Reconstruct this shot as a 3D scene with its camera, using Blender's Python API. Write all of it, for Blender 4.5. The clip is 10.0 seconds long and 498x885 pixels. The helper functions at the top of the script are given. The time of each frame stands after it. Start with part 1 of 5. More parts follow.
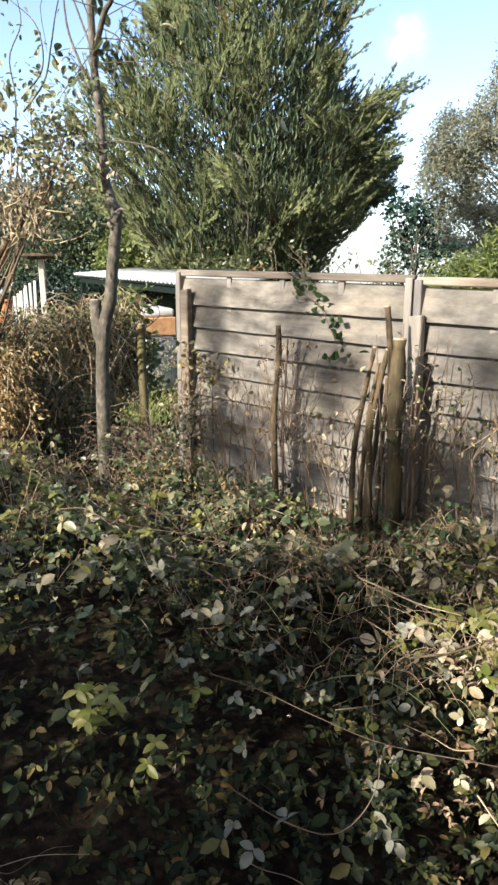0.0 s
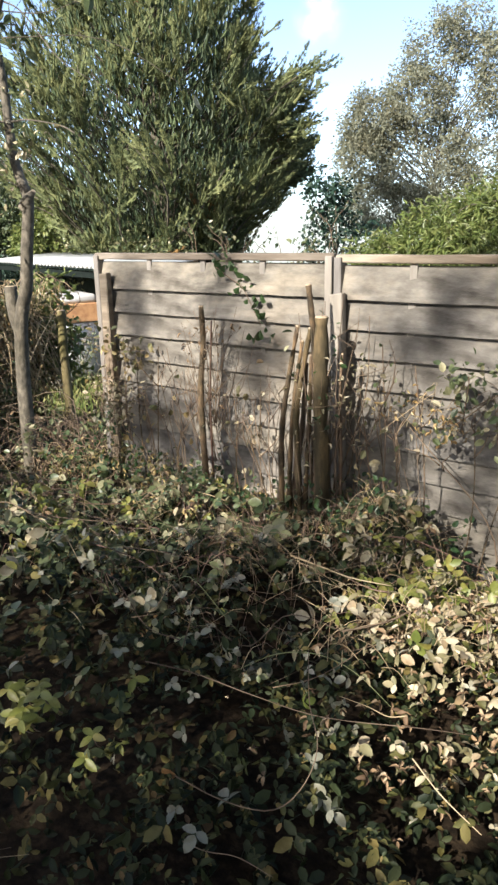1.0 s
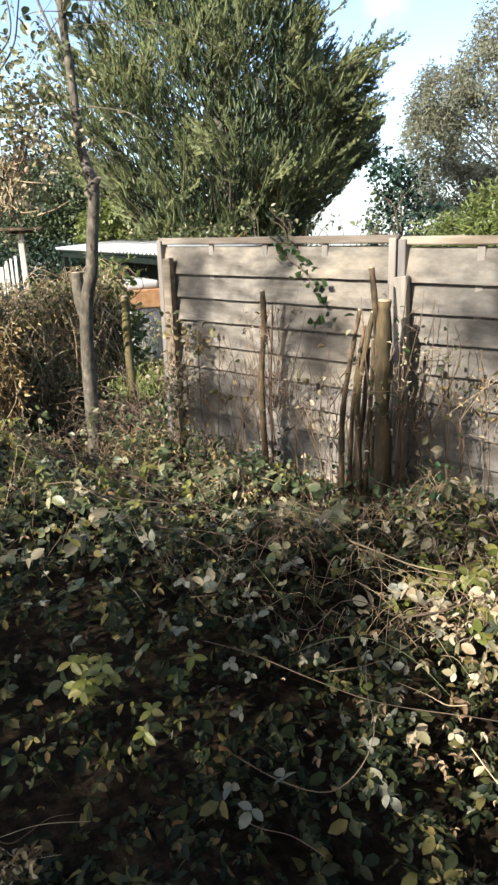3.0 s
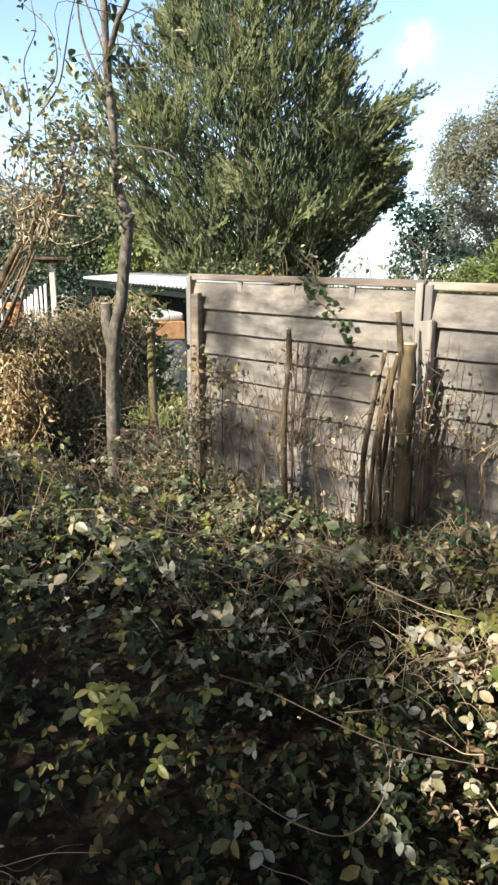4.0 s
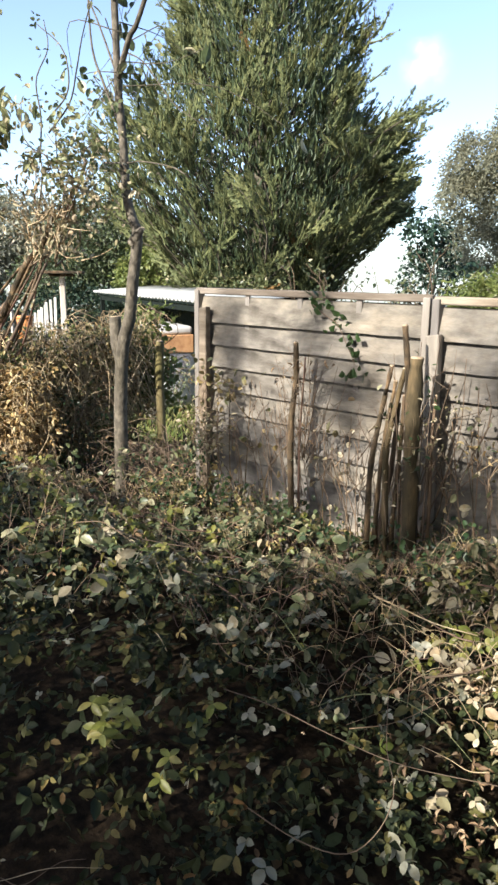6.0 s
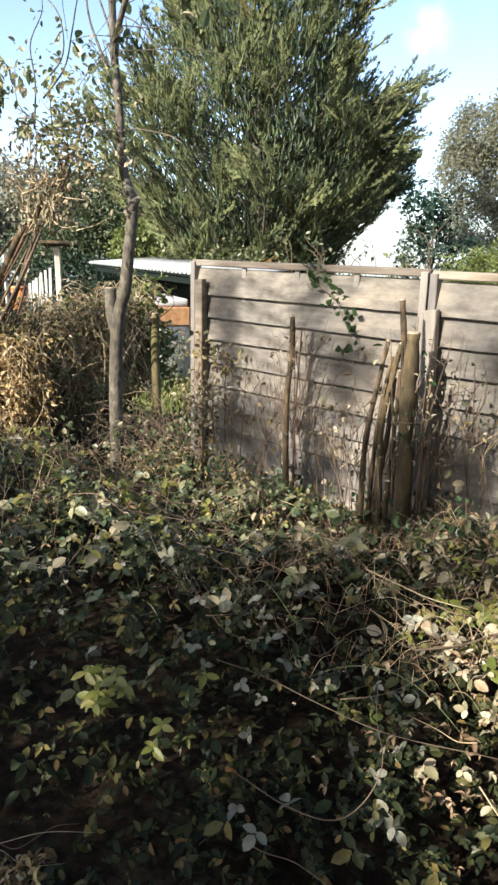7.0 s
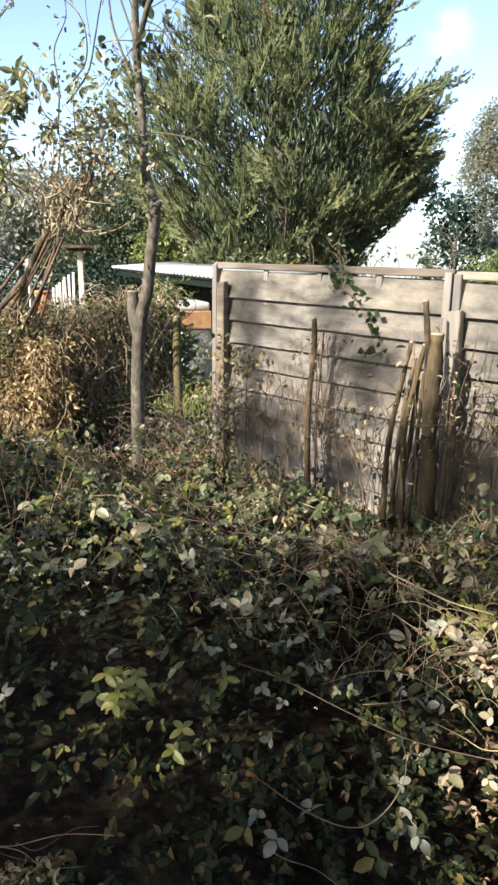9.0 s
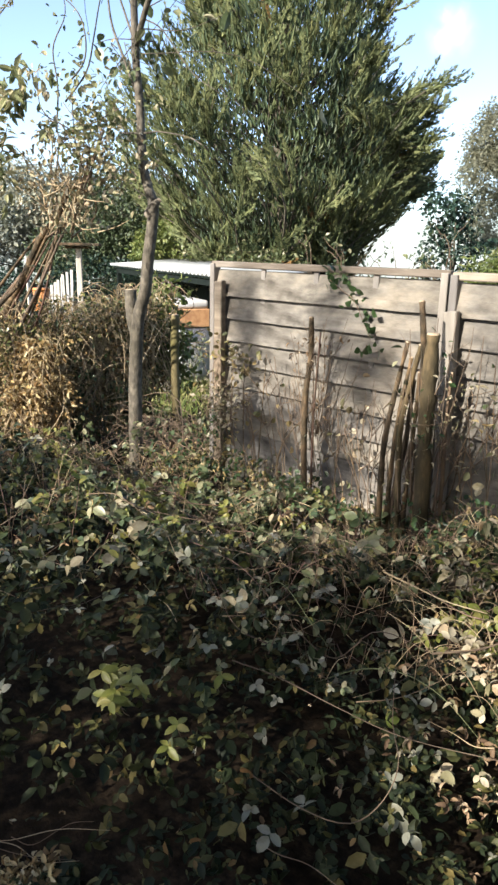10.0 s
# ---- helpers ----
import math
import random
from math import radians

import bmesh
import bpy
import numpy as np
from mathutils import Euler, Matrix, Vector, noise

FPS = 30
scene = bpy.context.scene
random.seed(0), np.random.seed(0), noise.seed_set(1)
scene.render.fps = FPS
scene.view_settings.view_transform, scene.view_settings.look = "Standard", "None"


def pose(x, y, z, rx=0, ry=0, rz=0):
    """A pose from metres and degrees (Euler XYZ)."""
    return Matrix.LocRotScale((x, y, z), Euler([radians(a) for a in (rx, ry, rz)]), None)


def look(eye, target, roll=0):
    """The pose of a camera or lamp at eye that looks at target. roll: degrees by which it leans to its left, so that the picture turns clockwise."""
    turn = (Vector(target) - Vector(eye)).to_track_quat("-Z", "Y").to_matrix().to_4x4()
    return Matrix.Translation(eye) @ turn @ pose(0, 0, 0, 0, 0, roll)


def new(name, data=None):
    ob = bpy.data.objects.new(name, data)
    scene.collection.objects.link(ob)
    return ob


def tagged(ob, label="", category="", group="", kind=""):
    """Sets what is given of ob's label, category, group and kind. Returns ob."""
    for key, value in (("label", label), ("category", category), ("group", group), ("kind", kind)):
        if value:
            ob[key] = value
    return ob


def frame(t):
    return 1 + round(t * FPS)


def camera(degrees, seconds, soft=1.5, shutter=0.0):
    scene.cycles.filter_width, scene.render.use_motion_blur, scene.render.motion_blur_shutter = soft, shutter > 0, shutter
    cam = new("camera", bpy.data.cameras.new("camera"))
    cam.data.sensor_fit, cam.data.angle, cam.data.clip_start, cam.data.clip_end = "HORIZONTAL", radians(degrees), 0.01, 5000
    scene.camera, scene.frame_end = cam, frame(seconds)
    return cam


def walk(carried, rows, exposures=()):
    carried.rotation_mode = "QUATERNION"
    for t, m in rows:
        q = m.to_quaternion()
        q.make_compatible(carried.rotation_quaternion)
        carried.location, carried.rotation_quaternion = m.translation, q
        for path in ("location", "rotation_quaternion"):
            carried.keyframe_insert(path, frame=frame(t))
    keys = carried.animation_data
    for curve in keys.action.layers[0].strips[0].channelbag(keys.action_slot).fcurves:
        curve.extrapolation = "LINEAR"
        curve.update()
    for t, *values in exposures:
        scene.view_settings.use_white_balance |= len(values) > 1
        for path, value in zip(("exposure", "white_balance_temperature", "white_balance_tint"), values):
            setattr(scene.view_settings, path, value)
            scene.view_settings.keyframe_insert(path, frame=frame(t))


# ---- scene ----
cam = camera(39.1, 10.0, 2.6)
PATH = [
    (0, (3.801, -3.415, 1.963), (2.496, -1.99, 1.445), 0.1),
    (0.5, (3.795, -3.396, 1.943), (2.53, -1.945, 1.401), -1.6),
    (1, (3.805, -3.389, 1.954), (2.658, -1.851, 1.389), -1.0),
    (1.5, (3.81, -3.412, 1.956), (2.655, -1.86, 1.45), 0.4),
    (2, (3.812, -3.408, 1.956), (2.629, -1.888, 1.417), -0.2),
    (2.5, (3.812, -3.395, 1.945), (2.567, -1.933, 1.384), -1.7),
    (2.7, (3.807, -3.39, 1.941), (2.546, -1.957, 1.343), -1.9),
    (3.8, (3.807, -3.407, 1.954), (2.505, -1.986, 1.421), -1.1),
    (4, (3.798, -3.438, 1.959), (2.477, -2.024, 1.454), 0.4),
    (4.5, (3.803, -3.438, 1.956), (2.407, -2.096, 1.457), 0.7),
    (5, (3.796, -3.438, 1.951), (2.419, -2.086, 1.426), 1.0),
    (5.5, (3.796, -3.428, 1.951), (2.439, -2.047, 1.45), 0.3),
    (5.7, (3.809, -3.435, 1.962), (2.463, -2.028, 1.506), 0.4),
    (6.8, (3.807, -3.424, 1.952), (2.473, -2.033, 1.418), 1.1),
    (7, (3.809, -3.429, 1.956), (2.486, -2.029, 1.417), 1.2),
    (7.5, (3.812, -3.43, 1.952), (2.481, -2.038, 1.414), 1.4),
    (8, (3.811, -3.426, 1.951), (2.531, -1.983, 1.422), 1.1),
    (8.5, (3.815, -3.415, 1.953), (2.494, -2.011, 1.424), -0.0),
    (9, (3.799, -3.418, 1.943), (2.43, -2.059, 1.414), 0.8),
    (9.5, (3.807, -3.414, 1.942), (2.454, -2.049, 1.389), 0.1),
    (10, (3.816, -3.424, 1.953), (2.452, -2.062, 1.418), 1.1),
]
walk(cam, [(t, look(eye, target, roll)) for t, eye, target, roll in PATH])

# ---------------------------------------------------------------- world, sun
SUN = Vector((-0.03, -0.86, 0.51)).normalized()      # towards the sun
world = bpy.data.worlds.new("world")
scene.world = world
world.use_nodes = True
wn = world.node_tree
sky = wn.nodes.new("ShaderNodeTexSky")
sky.sky_type, sky.sun_disc = "NISHITA", False
sky.sun_elevation, sky.sun_rotation = math.asin(SUN.z), math.atan2(SUN.x, SUN.y)
sky.air_density, sky.dust_density, sky.ozone_density = 0.7, 1.4, 0.6
wn.nodes["Background"].inputs["Strength"].default_value = 0.138
where = wn.nodes.new("ShaderNodeTexCoord")
apart = wn.nodes.new("ShaderNodeSeparateXYZ")
least = wn.nodes.new("ShaderNodeMath")
least.operation = "MAXIMUM"
least.inputs[1].default_value = 0.012
again = wn.nodes.new("ShaderNodeCombineXYZ")
wn.links.new(where.outputs["Generated"], apart.inputs[0])
wn.links.new(apart.outputs[0], again.inputs[0])
wn.links.new(apart.outputs[1], again.inputs[1])
wn.links.new(apart.outputs[2], least.inputs[0])
wn.links.new(least.outputs[0], again.inputs[2])
wn.links.new(again.outputs[0], sky.inputs[0])
wn.links.new(sky.outputs[0], wn.nodes["Background"].inputs["Color"])
sun_data = bpy.data.lights.new("sun", "SUN")
sun_data.energy, sun_data.angle, sun_data.color = 4.3, radians(0.55), (1.0, 0.935, 0.84)
sun = new("sun", sun_data)
sun.matrix_world = look((0, 0, 30), tuple(Vector((0, 0, 30)) - SUN))
scene.view_settings.exposure = 1.55

# ---------------------------------------------------------------- cloud
def build_cloud():
    """One thin wisp of cloud far off."""
    m = bpy.data.materials.new("cloud_wisp")
    m.use_nodes = True
    nt = m.node_tree
    b, out = nt.nodes["Principled BSDF"], nt.nodes["Material Output"]
    b.inputs["Base Color"].default_value, b.inputs["Roughness"].default_value = (0.9, 0.9, 0.9, 1), 1.0
    tc, gr, no, mul, mp = [nt.nodes.new("ShaderNode" + k) for k in ("TexCoord", "TexGradient", "TexNoise", "Math", "Mapping")]
    gr.gradient_type, mul.operation, mul.use_clamp = "QUADRATIC_SPHERE", "MULTIPLY", True
    mp.inputs["Scale"].default_value = (1 / 12, 1 / 10, 1 / 13)
    no.inputs["Scale"].default_value, no.inputs["Detail"].default_value = 0.13, 4
    nt.links.new(tc.outputs["Object"], mp.inputs[0])
    nt.links.new(mp.outputs[0], gr.inputs[0])
    nt.links.new(tc.outputs["Object"], no.inputs["Vector"])
    nt.links.new(gr.outputs["Fac"], mul.inputs[0])
    low, high = nt.nodes.new("ShaderNodeMath"), nt.nodes.new("ShaderNodeMath")
    low.operation, high.operation, high.use_clamp = "SUBTRACT", "MULTIPLY", True
    low.inputs[1].default_value, high.inputs[1].default_value = 0.36, 3.5
    nt.links.new(no.outputs["Fac"], low.inputs[0])
    nt.links.new(low.outputs[0], high.inputs[0])
    nt.links.new(high.outputs[0], mul.inputs[1])
    tr, mix = nt.nodes.new("ShaderNodeBsdfTransparent"), nt.nodes.new("ShaderNodeMixShader")
    half = nt.nodes.new("ShaderNodeMath")
    half.operation = "MULTIPLY"
    half.inputs[1].default_value = 0.55
    nt.links.new(mul.outputs[0], half.inputs[0])
    nt.links.new(half.outputs[0], mix.inputs[0])
    nt.links.new(tr.outputs[0], mix.inputs[1])
    nt.links.new(b.outputs[0], mix.inputs[2])
    nt.links.new(mix.outputs[0], out.inputs["Surface"])
    bm = bmesh.new()
    bmesh.ops.create_grid(bm, x_segments=12, y_segments=12, size=14)
    for v in bm.verts:
        v.co = Vector((v.co.x, -1.5 * math.cos(v.co.x * 0.2) * math.cos(v.co.y * 0.2), v.co.y))
    me = bpy.data.meshes.new("cloud")
    bm.to_mesh(me)
    bm.free()
    me.materials.append(m)
    ob = new("cloud", me)
    ob.matrix_basis = pose(CLOUD[0], CLOUD[1], CLOUD[2], 0, 0, CLOUD[3])
    tagged(ob, "faint white wisp of cloud in the pale blue sky", "cloud", kind="structure")


CLOUD = (-151.2, 253.4, 80.4, 31.4)
build_cloud()

# ---------------------------------------------------------------- materials
def ramp(nt, fac, cols, lo=0.3, hi=0.7):
    r = nt.nodes.new("ShaderNodeValToRGB")
    el = r.color_ramp.elements
    while len(el) < len(cols):
        el.new(0.5)
    for i, c in enumerate(cols):
        el[i].position = lo + (hi - lo) * i / max(1, len(cols) - 1)
        el[i].color = (*c, 1)
    nt.links.new(fac, r.inputs[0])
    return r.outputs[0]


def noise_tex(nt, scale, detail=5, stretch=(1, 1, 1), rough=0.6):
    tc = nt.nodes.new("ShaderNodeTexCoord")
    mp = nt.nodes.new("ShaderNodeMapping")
    mp.inputs["Scale"].default_value = stretch
    nt.links.new(tc.outputs["Object"], mp.inputs[0])
    n = nt.nodes.new("ShaderNodeTexNoise")
    n.inputs["Scale"].default_value = scale
    n.inputs["Detail"].default_value = detail
    n.inputs["Roughness"].default_value = rough
    nt.links.new(mp.outputs[0], n.inputs["Vector"])
    return n.outputs["Fac"]


def mixed(nt, kind, fac, a, b):
    m = nt.nodes.new("ShaderNodeMix")
    m.data_type, m.blend_type = "RGBA", kind
    for sock, v in ((m.inputs[0], fac), (m.inputs[6], a), (m.inputs[7], b)):
        if hasattr(v, "is_output"):
            nt.links.new(v, sock)
        else:
            sock.default_value = v if isinstance(v, float) else (*v, 1)
    return m.outputs[2]


def surface(name, cols, scale=6, stretch=(1, 1, 1), rough=0.85, bump=0.3, bump_scale=30, stain=None, metal=0.0,
            pick="", thin=0.0, spec=0.4, stain_scale=1.3):
    """A procedural surface: colours by fine noise, stains by coarse noise, relief; pick: 'island' or 'object' shifts colour piece by piece."""
    m = bpy.data.materials.new(name)
    m.use_nodes = True
    nt = m.node_tree
    b = nt.nodes["Principled BSDF"]
    f = noise_tex(nt, scale, 6, stretch)
    col = ramp(nt, f, cols)
    if pick == "object":
        info = nt.nodes.new("ShaderNodeObjectInfo")
        col = mixed(nt, "MULTIPLY", 1.0, col, ramp(nt, info.outputs["Random"], [(0.72, 0.72, 0.74), (1.0, 0.98, 0.95), (1.12, 1.08, 1.0)], 0, 1))
    if stain:
        col = mixed(nt, "MULTIPLY", 1.0, col, ramp(nt, noise_tex(nt, stain_scale, 4, stretch if stretch[0] < 1 else (1, 1, 1)), stain, 0.35, 0.62))
    nt.links.new(col, b.inputs["Base Color"])
    b.inputs["Roughness"].default_value, b.inputs["Metallic"].default_value = rough, metal
    b.inputs["Specular IOR Level"].default_value = spec
    if bump:
        bp = nt.nodes.new("ShaderNodeBump")
        bp.inputs["Strength"].default_value, bp.inputs["Distance"].default_value = bump, 0.01
        nt.links.new(noise_tex(nt, bump_scale, 6, stretch), bp.inputs["Height"])
        nt.links.new(bp.outputs[0], b.inputs["Normal"])
    return m


def foliage(name, cols, rough=0.45, thin=0.3, spec=0.45, spots=(0.75, 0.7, 0.6), coarse=0.0, vein=25):
    """Leaves: the colour is picked leaf by leaf, with blotches, a waxy gloss and some light let through."""
    m = bpy.data.materials.new(name)
    m.use_nodes = True
    nt = m.node_tree
    b, out = nt.nodes["Principled BSDF"], nt.nodes["Material Output"]
    geo = nt.nodes.new("ShaderNodeNewGeometry")
    fac = geo.outputs["Random Per Island"]
    if coarse:
        mx = nt.nodes.new("ShaderNodeMix")
        mx.inputs[0].default_value = coarse
        nt.links.new(fac, mx.inputs[2])
        nt.links.new(noise_tex(nt, 1.4, 3), mx.inputs[3])
        fac = mx.outputs[0]
    col = ramp(nt, fac, cols, 0.02, 0.98)
    col = mixed(nt, "MULTIPLY", 1.0, col, ramp(nt, noise_tex(nt, vein, 4), [spots, (1, 1, 1), (1.12, 1.12, 1.05)], 0.35, 0.65))
    nt.links.new(col, b.inputs["Base Color"])
    b.inputs["Roughness"].default_value, b.inputs["Specular IOR Level"].default_value = rough, spec
    tr = nt.nodes.new("ShaderNodeBsdfTranslucent")
    nt.links.new(col, tr.inputs["Color"])
    mix = nt.nodes.new("ShaderNodeMixShader")
    mix.inputs[0].default_value = thin
    nt.links.new(b.outputs[0], mix.inputs[1])
    nt.links.new(tr.outputs[0], mix.inputs[2])
    nt.links.new(mix.outputs[0], out.inputs["Surface"])
    return m


M_BOARD = surface("weathered_board", [(0.080, 0.073, 0.063), (0.140, 0.131, 0.116), (0.198, 0.186, 0.167)], 14, (0.45, 1, 1), 0.85, 0.5, 60,
                  [(0.50, 0.48, 0.46), (0.95, 0.95, 0.95), (1.18, 1.13, 1.06)], pick="object", stain_scale=6.5)
M_RAIL = surface("weathered_rail", [(0.105, 0.085, 0.066), (0.185, 0.160, 0.130), (0.31, 0.280, 0.240)], 16, (0.12, 1, 1), 0.85, 0.5, 40,
                 [(0.6, 0.52, 0.45), (1, 1, 1)], pick="object")
M_POST = surface("pale_post", [(0.13, 0.12, 0.108), (0.20, 0.186, 0.170), (0.27, 0.252, 0.232)], 12, (1, 1, 0.15), 0.8, 0.3, 40,
                 [(0.75, 0.73, 0.70), (1, 1, 1)], pick="object")
M_BARK = surface("grey_bark", [(0.040, 0.036, 0.027), (0.095, 0.084, 0.061), (0.180, 0.156, 0.116)], 30, (1, 1, 0.6), 0.9, 1.0, 45,
                 [(0.65, 0.66, 0.6), (1, 1, 1)])
M_YOUNG = surface("smooth_young_bark", [(0.046, 0.040, 0.031), (0.108, 0.094, 0.074), (0.20, 0.174, 0.138)], 26, (1, 1, 0.6), 0.85, 0.9, 45,
                  stain=[(0.62, 0.62, 0.54), (1, 1, 1)])
M_BROWN = surface("brown_bark", [(0.042, 0.030, 0.019), (0.10, 0.071, 0.042), (0.185, 0.132, 0.076)], 22, (1, 1, 0.3), 0.85, 0.8, 45,
                  [(0.22, 0.24, 0.16), (0.75, 0.75, 0.70), (1.25, 1.15, 1.05)], pick="object", stain_scale=9.0)
M_MOSS = surface("mossy_wood", [(0.085, 0.066, 0.035), (0.15, 0.115, 0.062), (0.22, 0.17, 0.095)], 14, (1, 1, 0.3), 0.9, 0.5, 45,
                 [(0.6, 0.7, 0.4), (1, 1, 1)])
M_CUT = surface("cut_wood", [(0.28, 0.21, 0.14), (0.40, 0.32, 0.22)], 30, rough=0.8, bump=0.2)
M_TWIG = surface("dry_twig", [(0.06, 0.042, 0.03), (0.12, 0.085, 0.058), (0.20, 0.15, 0.10)], 5, rough=0.8, bump=0.2, pick="object")
M_DARKSTEM = surface("dark_stem", [(0.022, 0.016, 0.011), (0.05, 0.036, 0.024), (0.10, 0.072, 0.046)], 5, rough=0.8, bump=0.2)
M_REDCANE = surface("red_dead_cane", [(0.060, 0.030, 0.023), (0.10, 0.056, 0.041), (0.17, 0.108, 0.075)], 3, rough=0.6, bump=0.2)
M_MOSSTRUNK = surface("mossy_trunk", [(0.020, 0.017, 0.009), (0.052, 0.040, 0.021), (0.130, 0.092, 0.050)], 14, (1, 1, 0.25), 0.85, 0.8, 45,
                      [(0.45, 0.50, 0.25), (0.9, 0.9, 0.8), (1.2, 1.15, 1.0)], stain_scale=3.0)
M_LIMESTEM = surface("green_stem", [(0.10, 0.12, 0.05), (0.18, 0.19, 0.09)], 4, rough=0.6, bump=0.2)
M_CANE = surface("bramble_cane", [(0.10, 0.058, 0.042), (0.15, 0.10, 0.066), (0.21, 0.165, 0.10)], 3, rough=0.6, bump=0.2)
M_STRAW = surface("straw", [(0.22, 0.16, 0.09), (0.33, 0.25, 0.15), (0.44, 0.36, 0.23)], 4, rough=0.7, bump=0.2)
M_GROUND = surface("litter_soil", [(0.010, 0.008, 0.0055), (0.024, 0.017, 0.011), (0.060, 0.043, 0.026)], 22, rough=0.95, bump=0.8, bump_scale=35,
                   stain=[(0.5, 0.5, 0.45), (1.1, 1.05, 1.0)], spec=0.1)
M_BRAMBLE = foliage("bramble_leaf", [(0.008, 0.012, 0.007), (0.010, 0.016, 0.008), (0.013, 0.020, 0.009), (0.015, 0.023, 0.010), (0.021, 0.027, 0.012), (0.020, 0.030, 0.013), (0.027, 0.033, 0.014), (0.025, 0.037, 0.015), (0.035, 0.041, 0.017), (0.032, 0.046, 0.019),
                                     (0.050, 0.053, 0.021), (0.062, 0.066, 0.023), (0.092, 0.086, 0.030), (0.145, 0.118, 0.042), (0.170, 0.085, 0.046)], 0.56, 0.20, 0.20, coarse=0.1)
M_PALE = foliage("dry_pale_leaf", [(0.11, 0.11, 0.055), (0.21, 0.185, 0.10), (0.34, 0.295, 0.195), (0.42, 0.375, 0.275), (0.26, 0.19, 0.11)], 0.55, 0.2, 0.4)
M_SILVER = foliage("silvery_leaf", [(0.12, 0.13, 0.095), (0.20, 0.20, 0.15), (0.30, 0.285, 0.22)], 0.45, 0.2, 0.45)
M_LIME = foliage("yellow_green_leaf", [(0.095, 0.121, 0.027), (0.162, 0.176, 0.041), (0.257, 0.230, 0.068)], 0.45, 0.3)
M_LITTER = foliage("brown_litter", [(0.075, 0.046, 0.029), (0.16, 0.105, 0.060), (0.26, 0.175, 0.105), (0.34, 0.27, 0.185)], 0.7, 0.1, 0.3)
M_BRUSH = foliage("brush_leaf", [(0.03, 0.045, 0.02), (0.10, 0.11, 0.045), (0.22, 0.18, 0.08), (0.40, 0.30, 0.14), (0.55, 0.43, 0.25)], 0.5, 0.25, coarse=0.4)
M_GOLD = foliage("golden_dead_leaf", [(0.10, 0.07, 0.03), (0.20, 0.12, 0.05), (0.36, 0.25, 0.11), (0.54, 0.43, 0.23), (0.64, 0.54, 0.34)], 0.6, 0.25, 0.3)
M_CONIFER = foliage("conifer_spray", [(0.033, 0.047, 0.027), (0.064, 0.084, 0.041), (0.116, 0.136, 0.061), (0.180, 0.188, 0.083), (0.275, 0.262, 0.113)], 0.7, 0.14, 0.18, coarse=0.72, vein=3)
M_CBROWN = foliage("conifer_dead_spray", [(0.13, 0.075, 0.03), (0.20, 0.12, 0.045)], 0.8, 0.15, 0.2)
M_OAK = foliage("far_tree_leaf", [(0.14, 0.16, 0.105), (0.19, 0.21, 0.13), (0.23, 0.24, 0.15), (0.28, 0.265, 0.17)], 0.5, 0.3, 0.4, coarse=0.4, vein=2)
# olive leaves lightened and blued: the haze of distance is in the colour
M_HAZE = foliage("hazy_olive_leaf", [(0.18, 0.195, 0.165), (0.225, 0.24, 0.18), (0.27, 0.272, 0.195), (0.31, 0.292, 0.235)], 0.6, 0.5, 0.2, coarse=0.65, vein=2)
M_GREEN = foliage("evergreen_leaf", [(0.030, 0.052, 0.032), (0.052, 0.080, 0.042), (0.082, 0.112, 0.052), (0.14, 0.16, 0.072)], 0.55, 0.25, 0.4, coarse=0.3, vein=4)
M_HEDGEROW = foliage("dull_hedge_leaf", [(0.030, 0.048, 0.022), (0.065, 0.090, 0.032), (0.13, 0.15, 0.052), (0.25, 0.23, 0.09), (0.50, 0.40, 0.20)], 0.34, 0.25, 0.5, coarse=0.2)
M_DARK = foliage("dark_evergreen_leaf", [(0.012, 0.028, 0.022), (0.018, 0.04, 0.028), (0.028, 0.055, 0.036)], 0.55, 0.1, 0.25, vein=2)
M_HEDGE = foliage("bright_hedge_leaf", [(0.07, 0.10, 0.03), (0.11, 0.15, 0.042), (0.16, 0.195, 0.06), (0.24, 0.25, 0.10)], 0.45, 0.35, 0.45, coarse=0.3, vein=4)
# pale grey-green: distance haze is mixed into these leaf tones
M_FARLEFT = foliage("far_haze_leaf", [(0.27, 0.29, 0.25), (0.33, 0.345, 0.28), (0.40, 0.40, 0.31)], 0.8, 0.5, 0.08, coarse=0.4, vein=2)
M_SHRUB = foliage("shrub_leaf", [(0.05, 0.075, 0.04), (0.10, 0.13, 0.06), (0.18, 0.20, 0.10), (0.36, 0.33, 0.21)], 0.4, 0.35)
M_ROSE = foliage("pale_climber_leaf", [(0.09, 0.115, 0.055), (0.16, 0.185, 0.085), (0.25, 0.26, 0.13), (0.36, 0.33, 0.20), (0.46, 0.40, 0.27)], 0.4, 0.35)
M_IVY = foliage("ivy_leaf", [(0.02, 0.045, 0.018), (0.035, 0.07, 0.025), (0.06, 0.10, 0.035)], 0.4, 0.25)
M_GRASS = foliage("lawn_blade", [(0.06, 0.10, 0.025), (0.10, 0.14, 0.035), (0.18, 0.19, 0.06), (0.30, 0.26, 0.12)], 0.6, 0.3, coarse=0.4, vein=3)
M_TIN = surface("corrugated_sheet", [(0.26, 0.28, 0.285), (0.38, 0.40, 0.405), (0.52, 0.54, 0.54)], 3, rough=0.45, bump=0.1, metal=0.0, stain=[(0.7, 0.7, 0.66), (1, 1, 1)], spec=0.6)
# near black: the shed's inner shade is put into the colour
M_SHED = surface("shed_shade_black", [(0.005, 0.008, 0.007), (0.010, 0.015, 0.013)], 10, rough=0.9, bump=0.3, spec=0.1)
